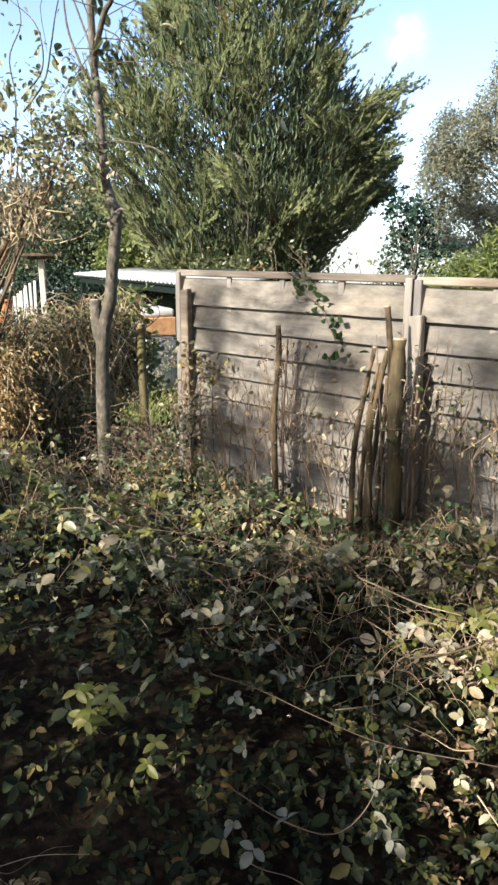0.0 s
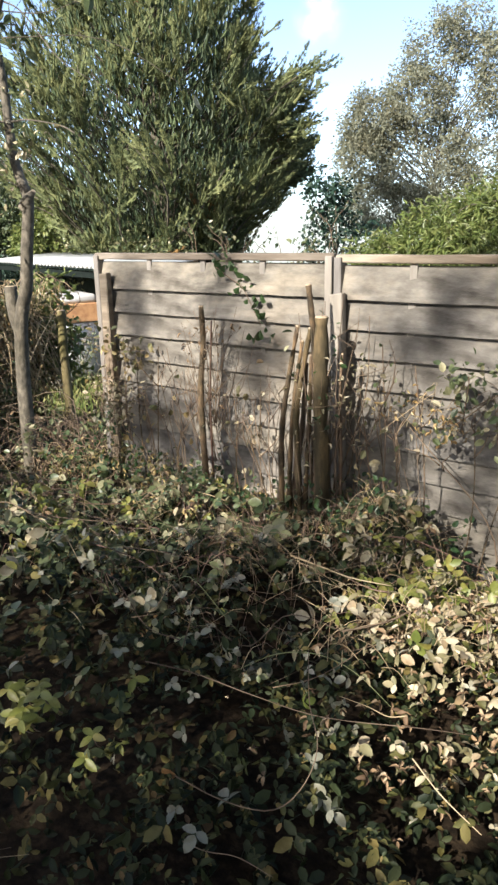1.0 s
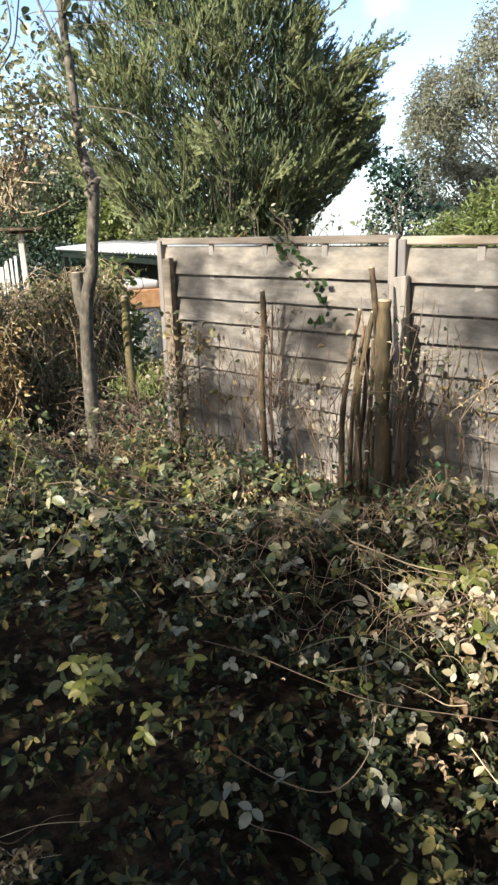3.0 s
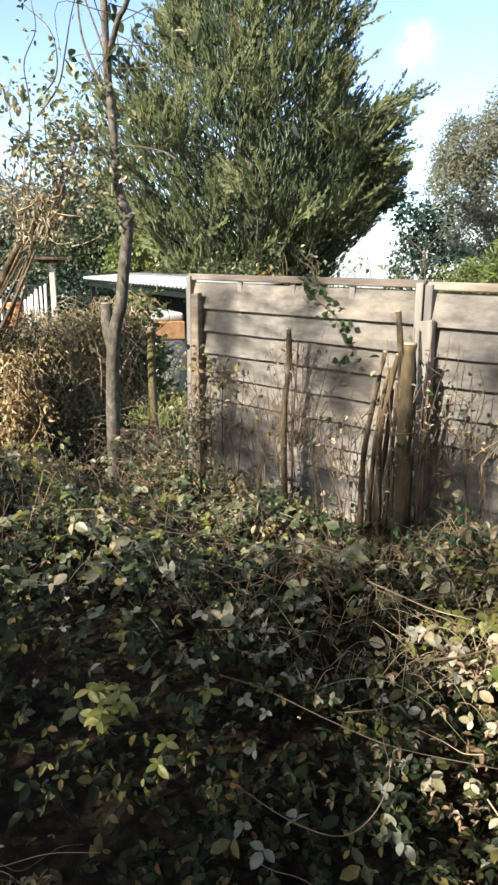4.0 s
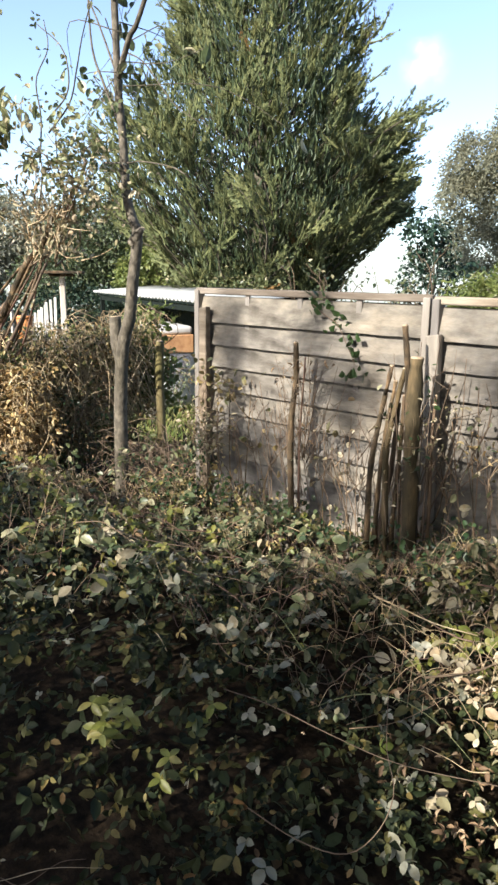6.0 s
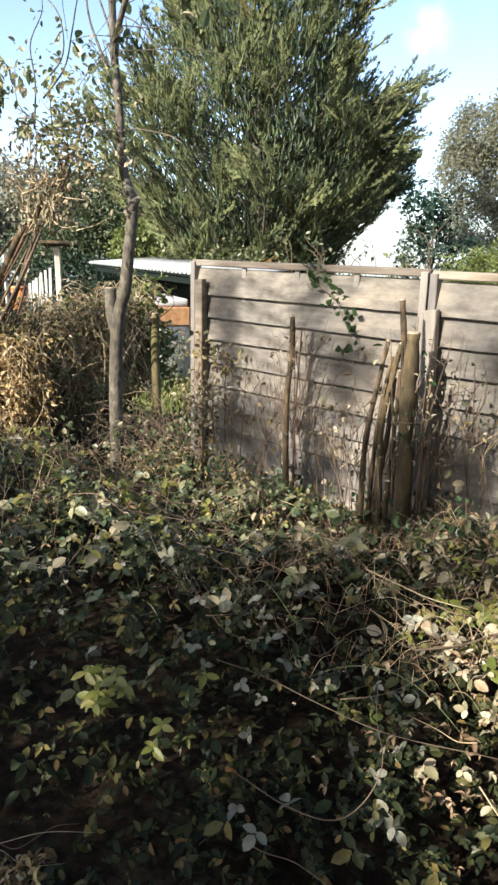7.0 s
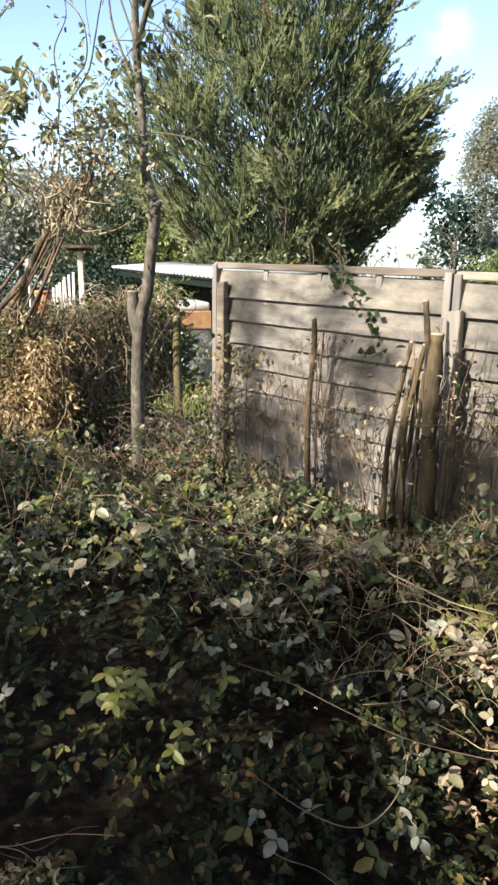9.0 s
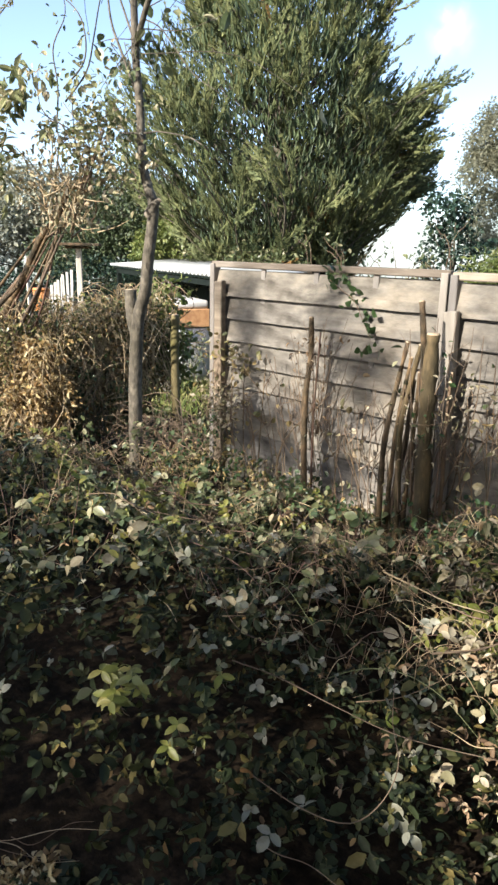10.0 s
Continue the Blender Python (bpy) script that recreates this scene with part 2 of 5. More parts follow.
# greenish near black, standing in for the shade under the eave
M_FASCIA = surface("eave_shade_fascia", [(0.006, 0.014, 0.011), (0.014, 0.026, 0.021)], 8, (0.2, 1, 1), rough=0.75, bump=0.2, spec=0.2)
M_TAN = surface("tan_timber", [(0.30, 0.15, 0.07), (0.42, 0.23, 0.11), (0.5, 0.3, 0.15)], 9, (0.2, 1, 1), rough=0.6, bump=0.3)
M_WHITE = surface("off_white_paint", [(0.62, 0.61, 0.58), (0.76, 0.75, 0.72)], 12, rough=0.6, bump=0.15, stain=[(0.8, 0.79, 0.75), (1, 1, 1)], pick="object")
M_TANK = surface("grey_plastic", [(0.30, 0.31, 0.30), (0.42, 0.43, 0.41)], 5, rough=0.45, bump=0.1, stain=[(0.75, 0.76, 0.74), (1, 1, 1)])
M_ORANGE = surface("faded_orange_plastic", [(0.40, 0.16, 0.05), (0.52, 0.24, 0.09)], 8, rough=0.5, bump=0.1, stain=[(0.8, 0.75, 0.7), (1, 1, 1)])
M_BIRD = surface("bleached_timber", [(0.34, 0.30, 0.25), (0.50, 0.46, 0.40)], 12, (1, 1, 0.2), 0.85, 0.4, 40)

# ---------------------------------------------------------------- mesh helpers
def raw_mesh(name, verts, faces, smooth=False):
    """A mesh from an array of vertices and an array of equal-sided faces."""
    verts, faces = np.asarray(verts, np.float32), np.asarray(faces, np.int32)
    me = bpy.data.meshes.new(name)
    n, k = faces.shape
    me.vertices.add(len(verts))
    me.vertices.foreach_set("co", verts.ravel())
    me.loops.add(n * k)
    me.loops.foreach_set("vertex_index", faces.ravel())
    me.polygons.add(n)
    me.polygons.foreach_set("loop_start", np.arange(0, n * k, k, dtype=np.int32))
    me.update(calc_edges=True)
    me.polygons.foreach_set("use_smooth", np.full(n, smooth))
    me.validate()
    return me


def put(name, me, material, parent=None, m=None, label=""):
    ob = new(name, me)
    if material and not me.materials:
        me.materials.append(material)
    if parent:
        ob.parent = parent
    if m is not None:
        ob.matrix_basis = m
    return tagged(ob, label)


def empty(name, at=(0, 0, 0), turn=0):
    ob = new(name)
    ob.matrix_basis = pose(*at, 0, 0, turn)
    return ob


def bm_mesh(name, bm, smooth=False):
    bmesh.ops.recalc_face_normals(bm, faces=bm.faces)
    me = bpy.data.meshes.new(name)
    bm.to_mesh(me)
    bm.free()
    if smooth:
        me.polygons.foreach_set("use_smooth", np.full(len(me.polygons), True))
    return me


def box(size, at=(0, 0, 0), bevel=0.004, cuts=0, wobble=0.0, rng=None):
    """A bevelled box, lengthwise in x, y and z, with worn edges."""
    bm = bmesh.new()
    bmesh.ops.create_cube(bm, size=1)
    bmesh.ops.scale(bm, vec=size, verts=bm.verts)
    if cuts:
        axis = max(range(3), key=lambda i: size[i])
        long = [e for e in bm.edges if abs((e.verts[0].co - e.verts[1].co)[axis]) > size[axis] * 0.9]
        bmesh.ops.subdivide_edges(bm, edges=long, cuts=cuts)
    if wobble:
        rng = rng or random
        for v in bm.verts:
            v.co += Vector([rng.uniform(-wobble, wobble) for _ in range(3)])
    if bevel:
        sharp = [e for e in bm.edges if len(e.link_faces) == 2 and e.calc_face_angle(0) > 1.0]
        bmesh.ops.bevel(bm, geom=sharp, offset=bevel, segments=1, affect="EDGES")
    bmesh.ops.translate(bm, vec=at, verts=bm.verts)
    return bm


def smooth_line(pts, n):
    """A soft curve through a few points."""
    p = np.asarray(pts, float)
    if len(p) < 3:
        s = np.linspace(0, 1, n)[:, None]
        return p[0] * (1 - s) + p[-1] * s
    q = np.vstack([2 * p[0] - p[1], p, 2 * p[-1] - p[-2]])
    s = np.linspace(0, len(p) - 1 - 1e-6, n)
    i = s.astype(int)
    u = (s - i)[:, None]
    a, b, c, d = q[i], q[i + 1], q[i + 2], q[i + 3]
    return 0.5 * (2 * b + (c - a) * u + (2 * a - 5 * b + 4 * c - d) * u**2 + (3 * b - a - 3 * c + d) * u**3)


def tube(pts, r0, r1, sides=6, n=None, rough=0.0, rng=None):
    """Vertices and quads of a tapering stem along a soft curve, closed at both ends by a drawn-in ring."""
    n = n or max(3, 3 * len(pts))
    line = smooth_line(pts, n)
    along = np.gradient(line, axis=0)
    along /= np.linalg.norm(along, axis=1, keepdims=True) + 1e-9
    ref = np.where(np.abs(along[:, 2:3]) > 0.9, np.array([[1.0, 0, 0]]), np.array([[0, 0, 1.0]]))
    u = np.cross(along, ref)
    u /= np.linalg.norm(u, axis=1, keepdims=True) + 1e-9
    for i in range(1, n):
        u[i] = u[i - 1] - along[i] * (u[i - 1] @ along[i])
        u[i] /= np.linalg.norm(u[i]) + 1e-9
    w = np.cross(along, u)
    rad = np.linspace(r0, r1, n)
    if rough:
        rng = rng or np.random.default_rng(5)
        rad = rad * (1 + rng.normal(0, rough, n))
    line = np.vstack([line[:1], line, line[-1:]])
    u, w = np.vstack([u[:1], u, u[-1:]]), np.vstack([w[:1], w, w[-1:]])
    rad = np.r_[1e-4, rad, 1e-4]
    ang = np.linspace(0, 2 * np.pi, sides, endpoint=False)
    v = line[:, None] + rad[:, None, None] * (np.cos(ang)[None, :, None] * u[:, None] + np.sin(ang)[None, :, None] * w[:, None])
    rows = n + 2
    k = np.arange(sides)
    f = [np.stack([i * sides + k, i * sides + (k + 1) % sides, (i + 1) * sides + (k + 1) % sides, (i + 1) * sides + k], 1) for i in range(rows - 1)]
    return v.reshape(-1, 3), np.concatenate(f)


def joined(pieces):
    vs, fs, at = [], [], 0
    for v, f in pieces:
        vs.append(v)
        fs.append(f + at)
        at += len(v)
    return np.concatenate(vs), np.concatenate(fs)


def frames_along(axis, rng, normal=None, loose=0.5):
    """Turns whose y runs along the given axes and whose z leans to the given normals."""
    y = axis / (np.linalg.norm(axis, axis=1, keepdims=True) + 1e-9)
    ref = rng.normal(0, loose, y.shape) + (np.array([0, 0, 1.0]) if normal is None else normal)
    x = np.cross(y, ref)
    x /= np.linalg.norm(x, axis=1, keepdims=True) + 1e-9
    z = np.cross(x, y)
    return np.stack([x, y, z], 2)


def scatter(template, turns, sizes, places):
    """The template's vertices and faces laid at every place."""
    tv, tf = template
    sizes = np.asarray(sizes, float)
    sizes = sizes[:, None] * np.ones(3) if sizes.ndim == 1 else sizes
    v = np.einsum("nij,nkj->nki", turns, tv[None] * sizes[:, None]) + places[:, None]
    f = tf[None] + (np.arange(len(places)) * len(tv))[:, None, None]
    return v.reshape(-1, 3), f.reshape(-1, tf.shape[1])


def leaf_shape(width=0.68, fold=0.12, curl=-0.15, rows=((0, 0.15), (0.22, 0.78), (0.52, 1.0), (0.82, 0.68), (1.0, 0.08))):
    """A leaf one unit long on y: a folded, curled blade, widest where the rows say."""
    v = []
    for y, w in rows:
        for s in (-1, 0, 1):
            v.append((s * w * width / 2, y, abs(s) * w * fold + curl * y * y))
    n = len(rows)
    f = [(3 * i + j, 3 * i + j + 1, 3 * i + j + 4, 3 * i + j + 3) for i in range(n - 1) for j in range(2)]
    return np.array(v, float), np.array(f)


LEAF_OVAL = leaf_shape()
LEAF_SMALL = leaf_shape(0.6, 0.1, -0.1, ((0, 0.1), (0.45, 1.0), (1.0, 0.05)))
LEAF_LANCE = leaf_shape(0.26, 0.08, -0.25, ((0, 0.1), (0.3, 1.0), (0.65, 0.75), (1.0, 0.03)))
LEAF_FAR = (np.array([(0, 0, 0), (0.30, 0.45, 0.05), (0, 1.0, -0.08), (-0.30, 0.45, 0.05)], float), np.array([(0, 1, 2, 3)]))
LEAF_NARROW = (np.array([(0, 0, 0), (0.13, 0.40, 0.03), (0, 1.0, -0.2), (-0.13, 0.40, 0.03)], float), np.array([(0, 1, 2, 3)]))
LEAF_BED = leaf_shape(0.58, 0.12, -0.15, ((0, 0.15), (0.30, 0.92), (0.72, 0.85), (1.0, 0.08)))
LEAF_DRY = leaf_shape(0.5, 0.28, -0.45)


def bunch(template, centre, spread, n, size, rng, droop=0.0, up=0.6):
    """Loose leaves round centres: arrays of centres and spreads, n leaves each."""
    centre, spread = np.atleast_2d(centre), np.atleast_1d(spread)
    c = np.repeat(centre, n, 0)
    s = np.repeat(np.broadcast_to(spread, len(centre)), n)[:, None]
    off = np.clip(rng.normal(0, 1, c.shape), -1.7, 1.7)
    p = c + off * s * 0.55
    axis = off * 0.6 + rng.normal(0, 0.7, c.shape) + np.array([0, 0, -droop])
    turns = frames_along(axis, rng, np.array([0, 0, 1.0]) * up + off * 0.3, 0.5)
    return scatter(template, turns, size * rng.uniform(0.6, 1.25, len(p)), p)


def ground_height(x, y):
    """Level at the fence and in the garden behind it, rising towards the path."""
    x, y = np.asarray(x, float), np.asarray(y, float)
    rise = np.clip(-y, 0, 4.5) * 0.08 + 0.04
    far = np.hypot(x, y)
    return np.where(y < 0, rise, 0.04) - 0.05 * np.maximum(0, far - 13) * (1 - np.exp(-np.maximum(0, far - 13) / 8)) + 0.02 * np.sin(3.1 * x + 1) * np.cos(2.7 * y) * (far < 12)


# ---------------------------------------------------------------- ground
def build_ground():
    a = np.sinh(np.linspace(-6.2, 6.2, 181)) / np.sinh(6.2) * 600
    gx, gy = np.meshgrid(a + 1.0, a - 1.0, indexing="ij")
    v = np.stack([gx, gy, ground_height(gx, gy)], 2).reshape(-1, 3)
    i, j = np.meshgrid(np.arange(180), np.arange(180), indexing="ij")
    q = (i * 181 + j).ravel()
    ob = put("ground", raw_mesh("ground", v, np.stack([q, q + 181, q + 182, q + 1], 1), True), M_GROUND)
    return tagged(ob, "dark garden soil covered in leaf litter", "ground", kind="structure")


build_ground()

# lawn behind the fence: blades of grass
def build_lawn():
    rng = np.random.default_rng(11)
    n = 16000
    p = np.stack([rng.uniform(-9.5, 0.5, n), rng.uniform(0.9, 6.5, n)], 1)
    p = np.c_[p, ground_height(p[:, 0], p[:, 1])]
    axis = np.c_[rng.normal(0, 0.5, (n, 2)), np.ones(n)]
    v, f = scatter(LEAF_NARROW, frames_along(axis, rng, np.array([0, -1.0, 0]), 1.0), rng.uniform(0.06, 0.16, n), p)
    ob = put("lawn", raw_mesh("lawn", v, f), M_GRASS)
    tagged(ob, "rough sunlit lawn grass behind the fence", "lawn", kind="stuff")


build_lawn()

# ---------------------------------------------------------------- fence
BOARD_LOW = [1.628, 1.474, 1.322, 1.160, 1.003, 0.844, 0.695, 0.536, 0.380, 0.225, 0.075]


def board_mesh(seed, length, height=0.186, thick=0.010):
    """A lap board with a wavering sawn edge."""
    rng = random.Random(seed)
    bm = bmesh.new()
    n = 14
    rings = []
    for i in range(n + 1):
        x = -length / 2 + length * i / n
        lo = rng.uniform(-0.0025, 0.002)
        bow = rng.uniform(-0.002, 0.002)
        rings.append([bm.verts.new(c) for c in ((x, bow, lo), (x, bow + thick, lo + 0.002), (x, bow + thick, height), (x, bow, height))])
    for a, b in zip(rings, rings[1:]):
        for k in range(4):
            bm.faces.new((a[k], a[(k + 1) % 4], b[(k + 1) % 4], b[k]))
    bm.faces.new(rings[0])
    bm.faces.new(rings[-1][::-1])
    return bm_mesh("board", bm)


FENCE = empty("timber_fence")
tagged(FENCE, "weathered grey-brown overlap timber garden fence with pale posts", "fence")


def build_panel(x0, x1, battens, drop=0.0, seed=0):
    rng = random.Random(seed)
    w = x1 - x0
    panel = put("fence_panel", bm_mesh("fence_panel", box((w - 0.09, 0.03, 0.04), (w / 2, 0.03, 0.12), 0.004)), M_RAIL, FENCE, pose(x0, 0, 0))
    kinds = [board_mesh(seed * 10 + k, w - 0.05) for k in range(4)]
    for i, z in enumerate(BOARD_LOW):
        h = 0.176 if i == 0 else 0.186
        tilt = math.degrees(math.asin(0.046 / h))
        put("board", kinds[rng.randrange(4)] if i else board_mesh(seed * 10 + 9, w - 0.05, 0.184), M_BOARD, panel,
            pose(w / 2, -0.034, z - drop * 1.0, -tilt, rng.uniform(-0.2, 0.2) if i else 0.0, 0))
    put("top_rail", bm_mesh("top_rail", box((w, 0.045, 0.042), (w / 2, 0.0, 1.838 - drop), 0.006, 10, 0.002, rng)), M_RAIL, panel, label="weathered capping rail with worn edges")
    for bx in battens:
        put("batten", bm_mesh("batten", box((0.040, 0.016, 1.80), (bx - x0, 0.006, 0.92 - drop), 0.003, 6, 0.0015, rng)), M_POST, panel)
    for bx in (0.022, w - 0.022):
        put("edge_batten", bm_mesh("edge_batten", box((0.044, 0.07, 1.83), (bx, -0.004, 0.93 - drop), 0.004, 6, 0.0015, rng)), M_POST, panel)
    return panel


def build_post(x, y, top, w, d, lean=0.0, mat=M_POST):
    rng = random.Random(int(x * 100))
    bm = box((w, d, top + 0.3), (0, 0, (top - 0.3) / 2), 0.006, 8, 0.002, rng)
    for v in bm.verts:
        if v.co.z > top - 0.03:
            v.co.z += 0.12 * v.co.x
    put("fence_post", bm_mesh("fence_post", bm), mat, FENCE, pose(x, y, 0, 0, lean, 0), "pale weathered square post")


build_panel(0.0, 1.875, [0.49, 0.945, 1.395], 0.0, 1)
build_panel(1.887, 3.76, [2.325, 2.79, 3.26], 0.008, 2)
build_post(0.140, -0.066, 1.73, 0.075, 0.05, 0.0, M_RAIL)
build_post(1.975, -0.068, 1.655, 0.075, 0.05, -1.5)
build_post(3.80, -0.052, 1.70, 0.085, 0.05, 0.0)

# ---------------------------------------------------------------- cut trunks and stems before the fence
def stem(name, pts, r0, r1, material, parent=None, sides=8, rough=0.05, cut=True, label="", seed=3):
    r = np.random.default_rng(seed)
    bent = [tuple(np.array(p) + (r.normal(0, min(0.011, r0 * 0.4) * min(1.0, 6 / len(pts)) ** 2, 3) if 0 < i < len(pts) - 1 else 0)) for i, p in enumerate(pts)]
    v, f = tube(bent, r0, r1, sides, max(6, 6 * len(pts)), rough, r)
    ob = put(name, raw_mesh(name, v, f, True), material, parent, label=label)
    if cut:
        p, q = Vector(pts[-1]), Vector(pts[-2])
        bm = bmesh.new()
        bmesh.ops.create_cone(bm, cap_ends=True, segments=12, radius1=r1 * 0.92, radius2=r1 * 0.80, depth=0.008)
        bmesh.ops.transform(bm, matrix=Matrix.Translation(p + (p - q).normalized() * 0.003) @ (p - q).to_track_quat("Z", "Y").to_matrix().to_4x4(), verts=bm.verts)
        put("cut_end", bm_mesh("cut_end", bm), M_CUT, ob if parent is None or parent.type == "EMPTY" else parent, label="pale sawn end")
    return ob


def twig_mass(rng, base, height, lean, r, n, spread):
    """Thin crooked twigs rising from a base; returns their tubes."""
    out = []
    for _ in range(n):
        b = np.array(base) + rng.normal(0, spread, 3) * (1, 0.5, 0)
        tip = b + np.array([rng.normal(lean, 0.12), rng.normal(0, 0.06), height * rng.uniform(0.5, 1.05)])
        mid = (b + tip) / 2 + rng.normal(0, 0.035, 3)
        out.append(tube([b, mid, tip], r * rng.uniform(0.7, 1.2), r * 0.35, 5, 9))
        for _ in range(rng.integers(1, 4)):
            s = rng.uniform(0.35, 0.9)
            q = b * (1 - s) + tip * s
            e = q + np.array([rng.normal(0, 0.12), rng.normal(0, 0.05), rng.uniform(0.04, 0.2)])
            out.append(tube([q, (q + e) / 2 + rng.normal(0, 0.01, 3), e], r * 0.5, r * 0.2, 4, 5))
    return out


def build_coppice():
    c = empty("coppiced_tree", (1.97, -0.3, 0.1))
    tagged(c, "coppiced small tree with sawn brown stems before the fence", "cut tree")
    o = np.array([1.97, -0.3, 0.1])
    def s(name, pts, r0, r1, mat, seed, cut=True, label=""):
        return stem(name, [tuple(np.array(p) - o) for p in pts], r0, r1, mat, c, 10, 0.10, cut, label, seed)
    s("trunk", [(1.985, -0.31, 0.0), (1.990, -0.31, 0.52), (1.990, -0.31, 0.95), (1.980, -0.31, 1.26), (1.978, -0.31, 1.555)], 0.046, 0.036, M_MOSSTRUNK, 1, True, "thick sawn-off mossy trunk")
    s("stem", [(1.95, -0.27, 0.9), (1.915, -0.28, 1.45), (1.893, -0.3, 1.71)], 0.017, 0.016, M_BROWN, 2)
    s("stem", [(1.70, -0.29, 0.1), (1.715, -0.29, 0.47), (1.733, -0.3, 0.88), (1.773, -0.3, 1.13), (1.828, -0.3, 1.50)], 0.020, 0.012, M_BROWN, 3)
    s("stem", [(1.84, -0.30, 0.1), (1.845, -0.30, 0.62), (1.832, -0.31, 1.03), (1.86, -0.29, 1.29), (1.895, -0.28, 1.49)], 0.020, 0.013, M_MOSSTRUNK, 4)
    s("stem", [(1.80, -0.24, 0.1), (1.79, -0.24, 0.6), (1.82, -0.25, 0.95), (1.86, -0.26, 1.30)], 0.022, 0.012, M_TWIG, 5)
    s("stem", [(2.05, -0.22, 0.1), (2.045, -0.22, 0.7), (2.04, -0.22, 1.1), (2.05, -0.22, 1.36)], 0.012, 0.008, M_TWIG, 6)
    s("stem", [(1.76, -0.27, 0.1), (1.775, -0.27, 0.6), (1.80, -0.28, 1.05), (1.845, -0.28, 1.42)], 0.016, 0.010, M_BROWN, 8)
    s("stem", [(1.86, -0.27, 0.1), (1.87, -0.27, 0.6), (1.885, -0.28, 1.05), (1.90, -0.28, 1.35)], 0.015, 0.009, M_BROWN, 9)
    s("stem", [(1.89, -0.22, 0.1), (1.90, -0.22, 0.6), (1.91, -0.22, 1.2)], 0.024, 0.014, M_TWIG, 7)
    rng = np.random.default_rng(21)
    for k in range(6):
        x = rng.uniform(1.70, 1.92)
        y = rng.uniform(-0.24, -0.14)
        lean, h = rng.normal(0.03, 0.09), rng.uniform(0.8, 1.6)
        s("stem", [(x, y, 0.1), (x + rng.normal(0, 0.04), y, h * 0.4), (x + lean * 0.6 + rng.normal(0, 0.03), y, h * 0.72), (x + lean, y, h)], rng.uniform(0.005, 0.011), 0.003, (M_BROWN, M_TWIG)[k % 2], 20 + k, False)
    for v, f in twig_mass(rng, (-0.03, 0.06, 0.5), 1.05, 0.03, 0.0045, 16, 0.10):
        put("twig", raw_mesh("twig", v, f, True), M_TWIG, c)
    v, f = bunch(LEAF_OVAL, np.array([[0.07, -0.06, 1.0], [0.02, -0.08, 0.92], [-0.06, -0.02, 1.1], [0.1, 0.0, 1.25], [0.02, 0.02, 1.42]]), 0.06, 4, 0.036, rng)
    put("leaves", raw_mesh("leaves", v, f), M_IVY, c, label="few green leaves on the stems")
    v, f = bunch(LEAF_DRY, np.array([[-0.08, 0.02, 1.05], [-0.04, 0.02, 0.85], [0.08, 0.05, 1.15], [0.12, 0.05, 0.95], [-0.1, 0.05, 0.7]]), 0.12, 30, 0.026, rng)
    put("dry_leaves", raw_mesh("dry_leaves", v, f), M_PALE, c, label="curled dry leaves on the stems")


build_coppice()


def build_slim_stem():
    t = empty("cut_sapling", (1.1, -0.2, 0.1))
    tagged(t, "slim brown sawn sapling with bare side twigs", "cut sapling")
    stem("trunk", [(0.025, 0, 0.0), (0.01, 0, 0.43), (-0.012, 0, 0.94), (0.0, 0, 1.22), (-0.008, 0, 1.46)], 0.022, 0.016, M_BROWN, t, 8, 0.05, True, "", 8)
    stem("trunk", [(0.04, 0.03, 0.0), (0.02, 0.03, 0.5), (0.01, 0.03, 0.9), (0.05, 0.02, 1.38)], 0.009, 0.005, M_REDCANE, t, 6, 0.05, False, "", 9)
    rng = np.random.default_rng(23)
    for v, f in twig_mass(rng, (0.03, 0.02, 0.75), 0.7, 0.10, 0.0034, 16, 0.06) + twig_mass(rng, (0.0, 0.02, 0.5), 0.85, -0.16, 0.0034, 12, 0.05):
        put("twig", raw_mesh("twig", v, f, True), M_TWIG, t)
    v, f = bunch(LEAF_DRY, np.array([0.02, 0.02, 1.15]) + rng.normal(0, 1, (14, 3)) * (0.12, 0.03, 0.16), 0.05, 4, 0.026, rng, 0.5)
    put("dry_leaves", raw_mesh("dry_leaves", v, f), M_LITTER, t, label="curled brown leaves on the twigs")


build_slim_stem()


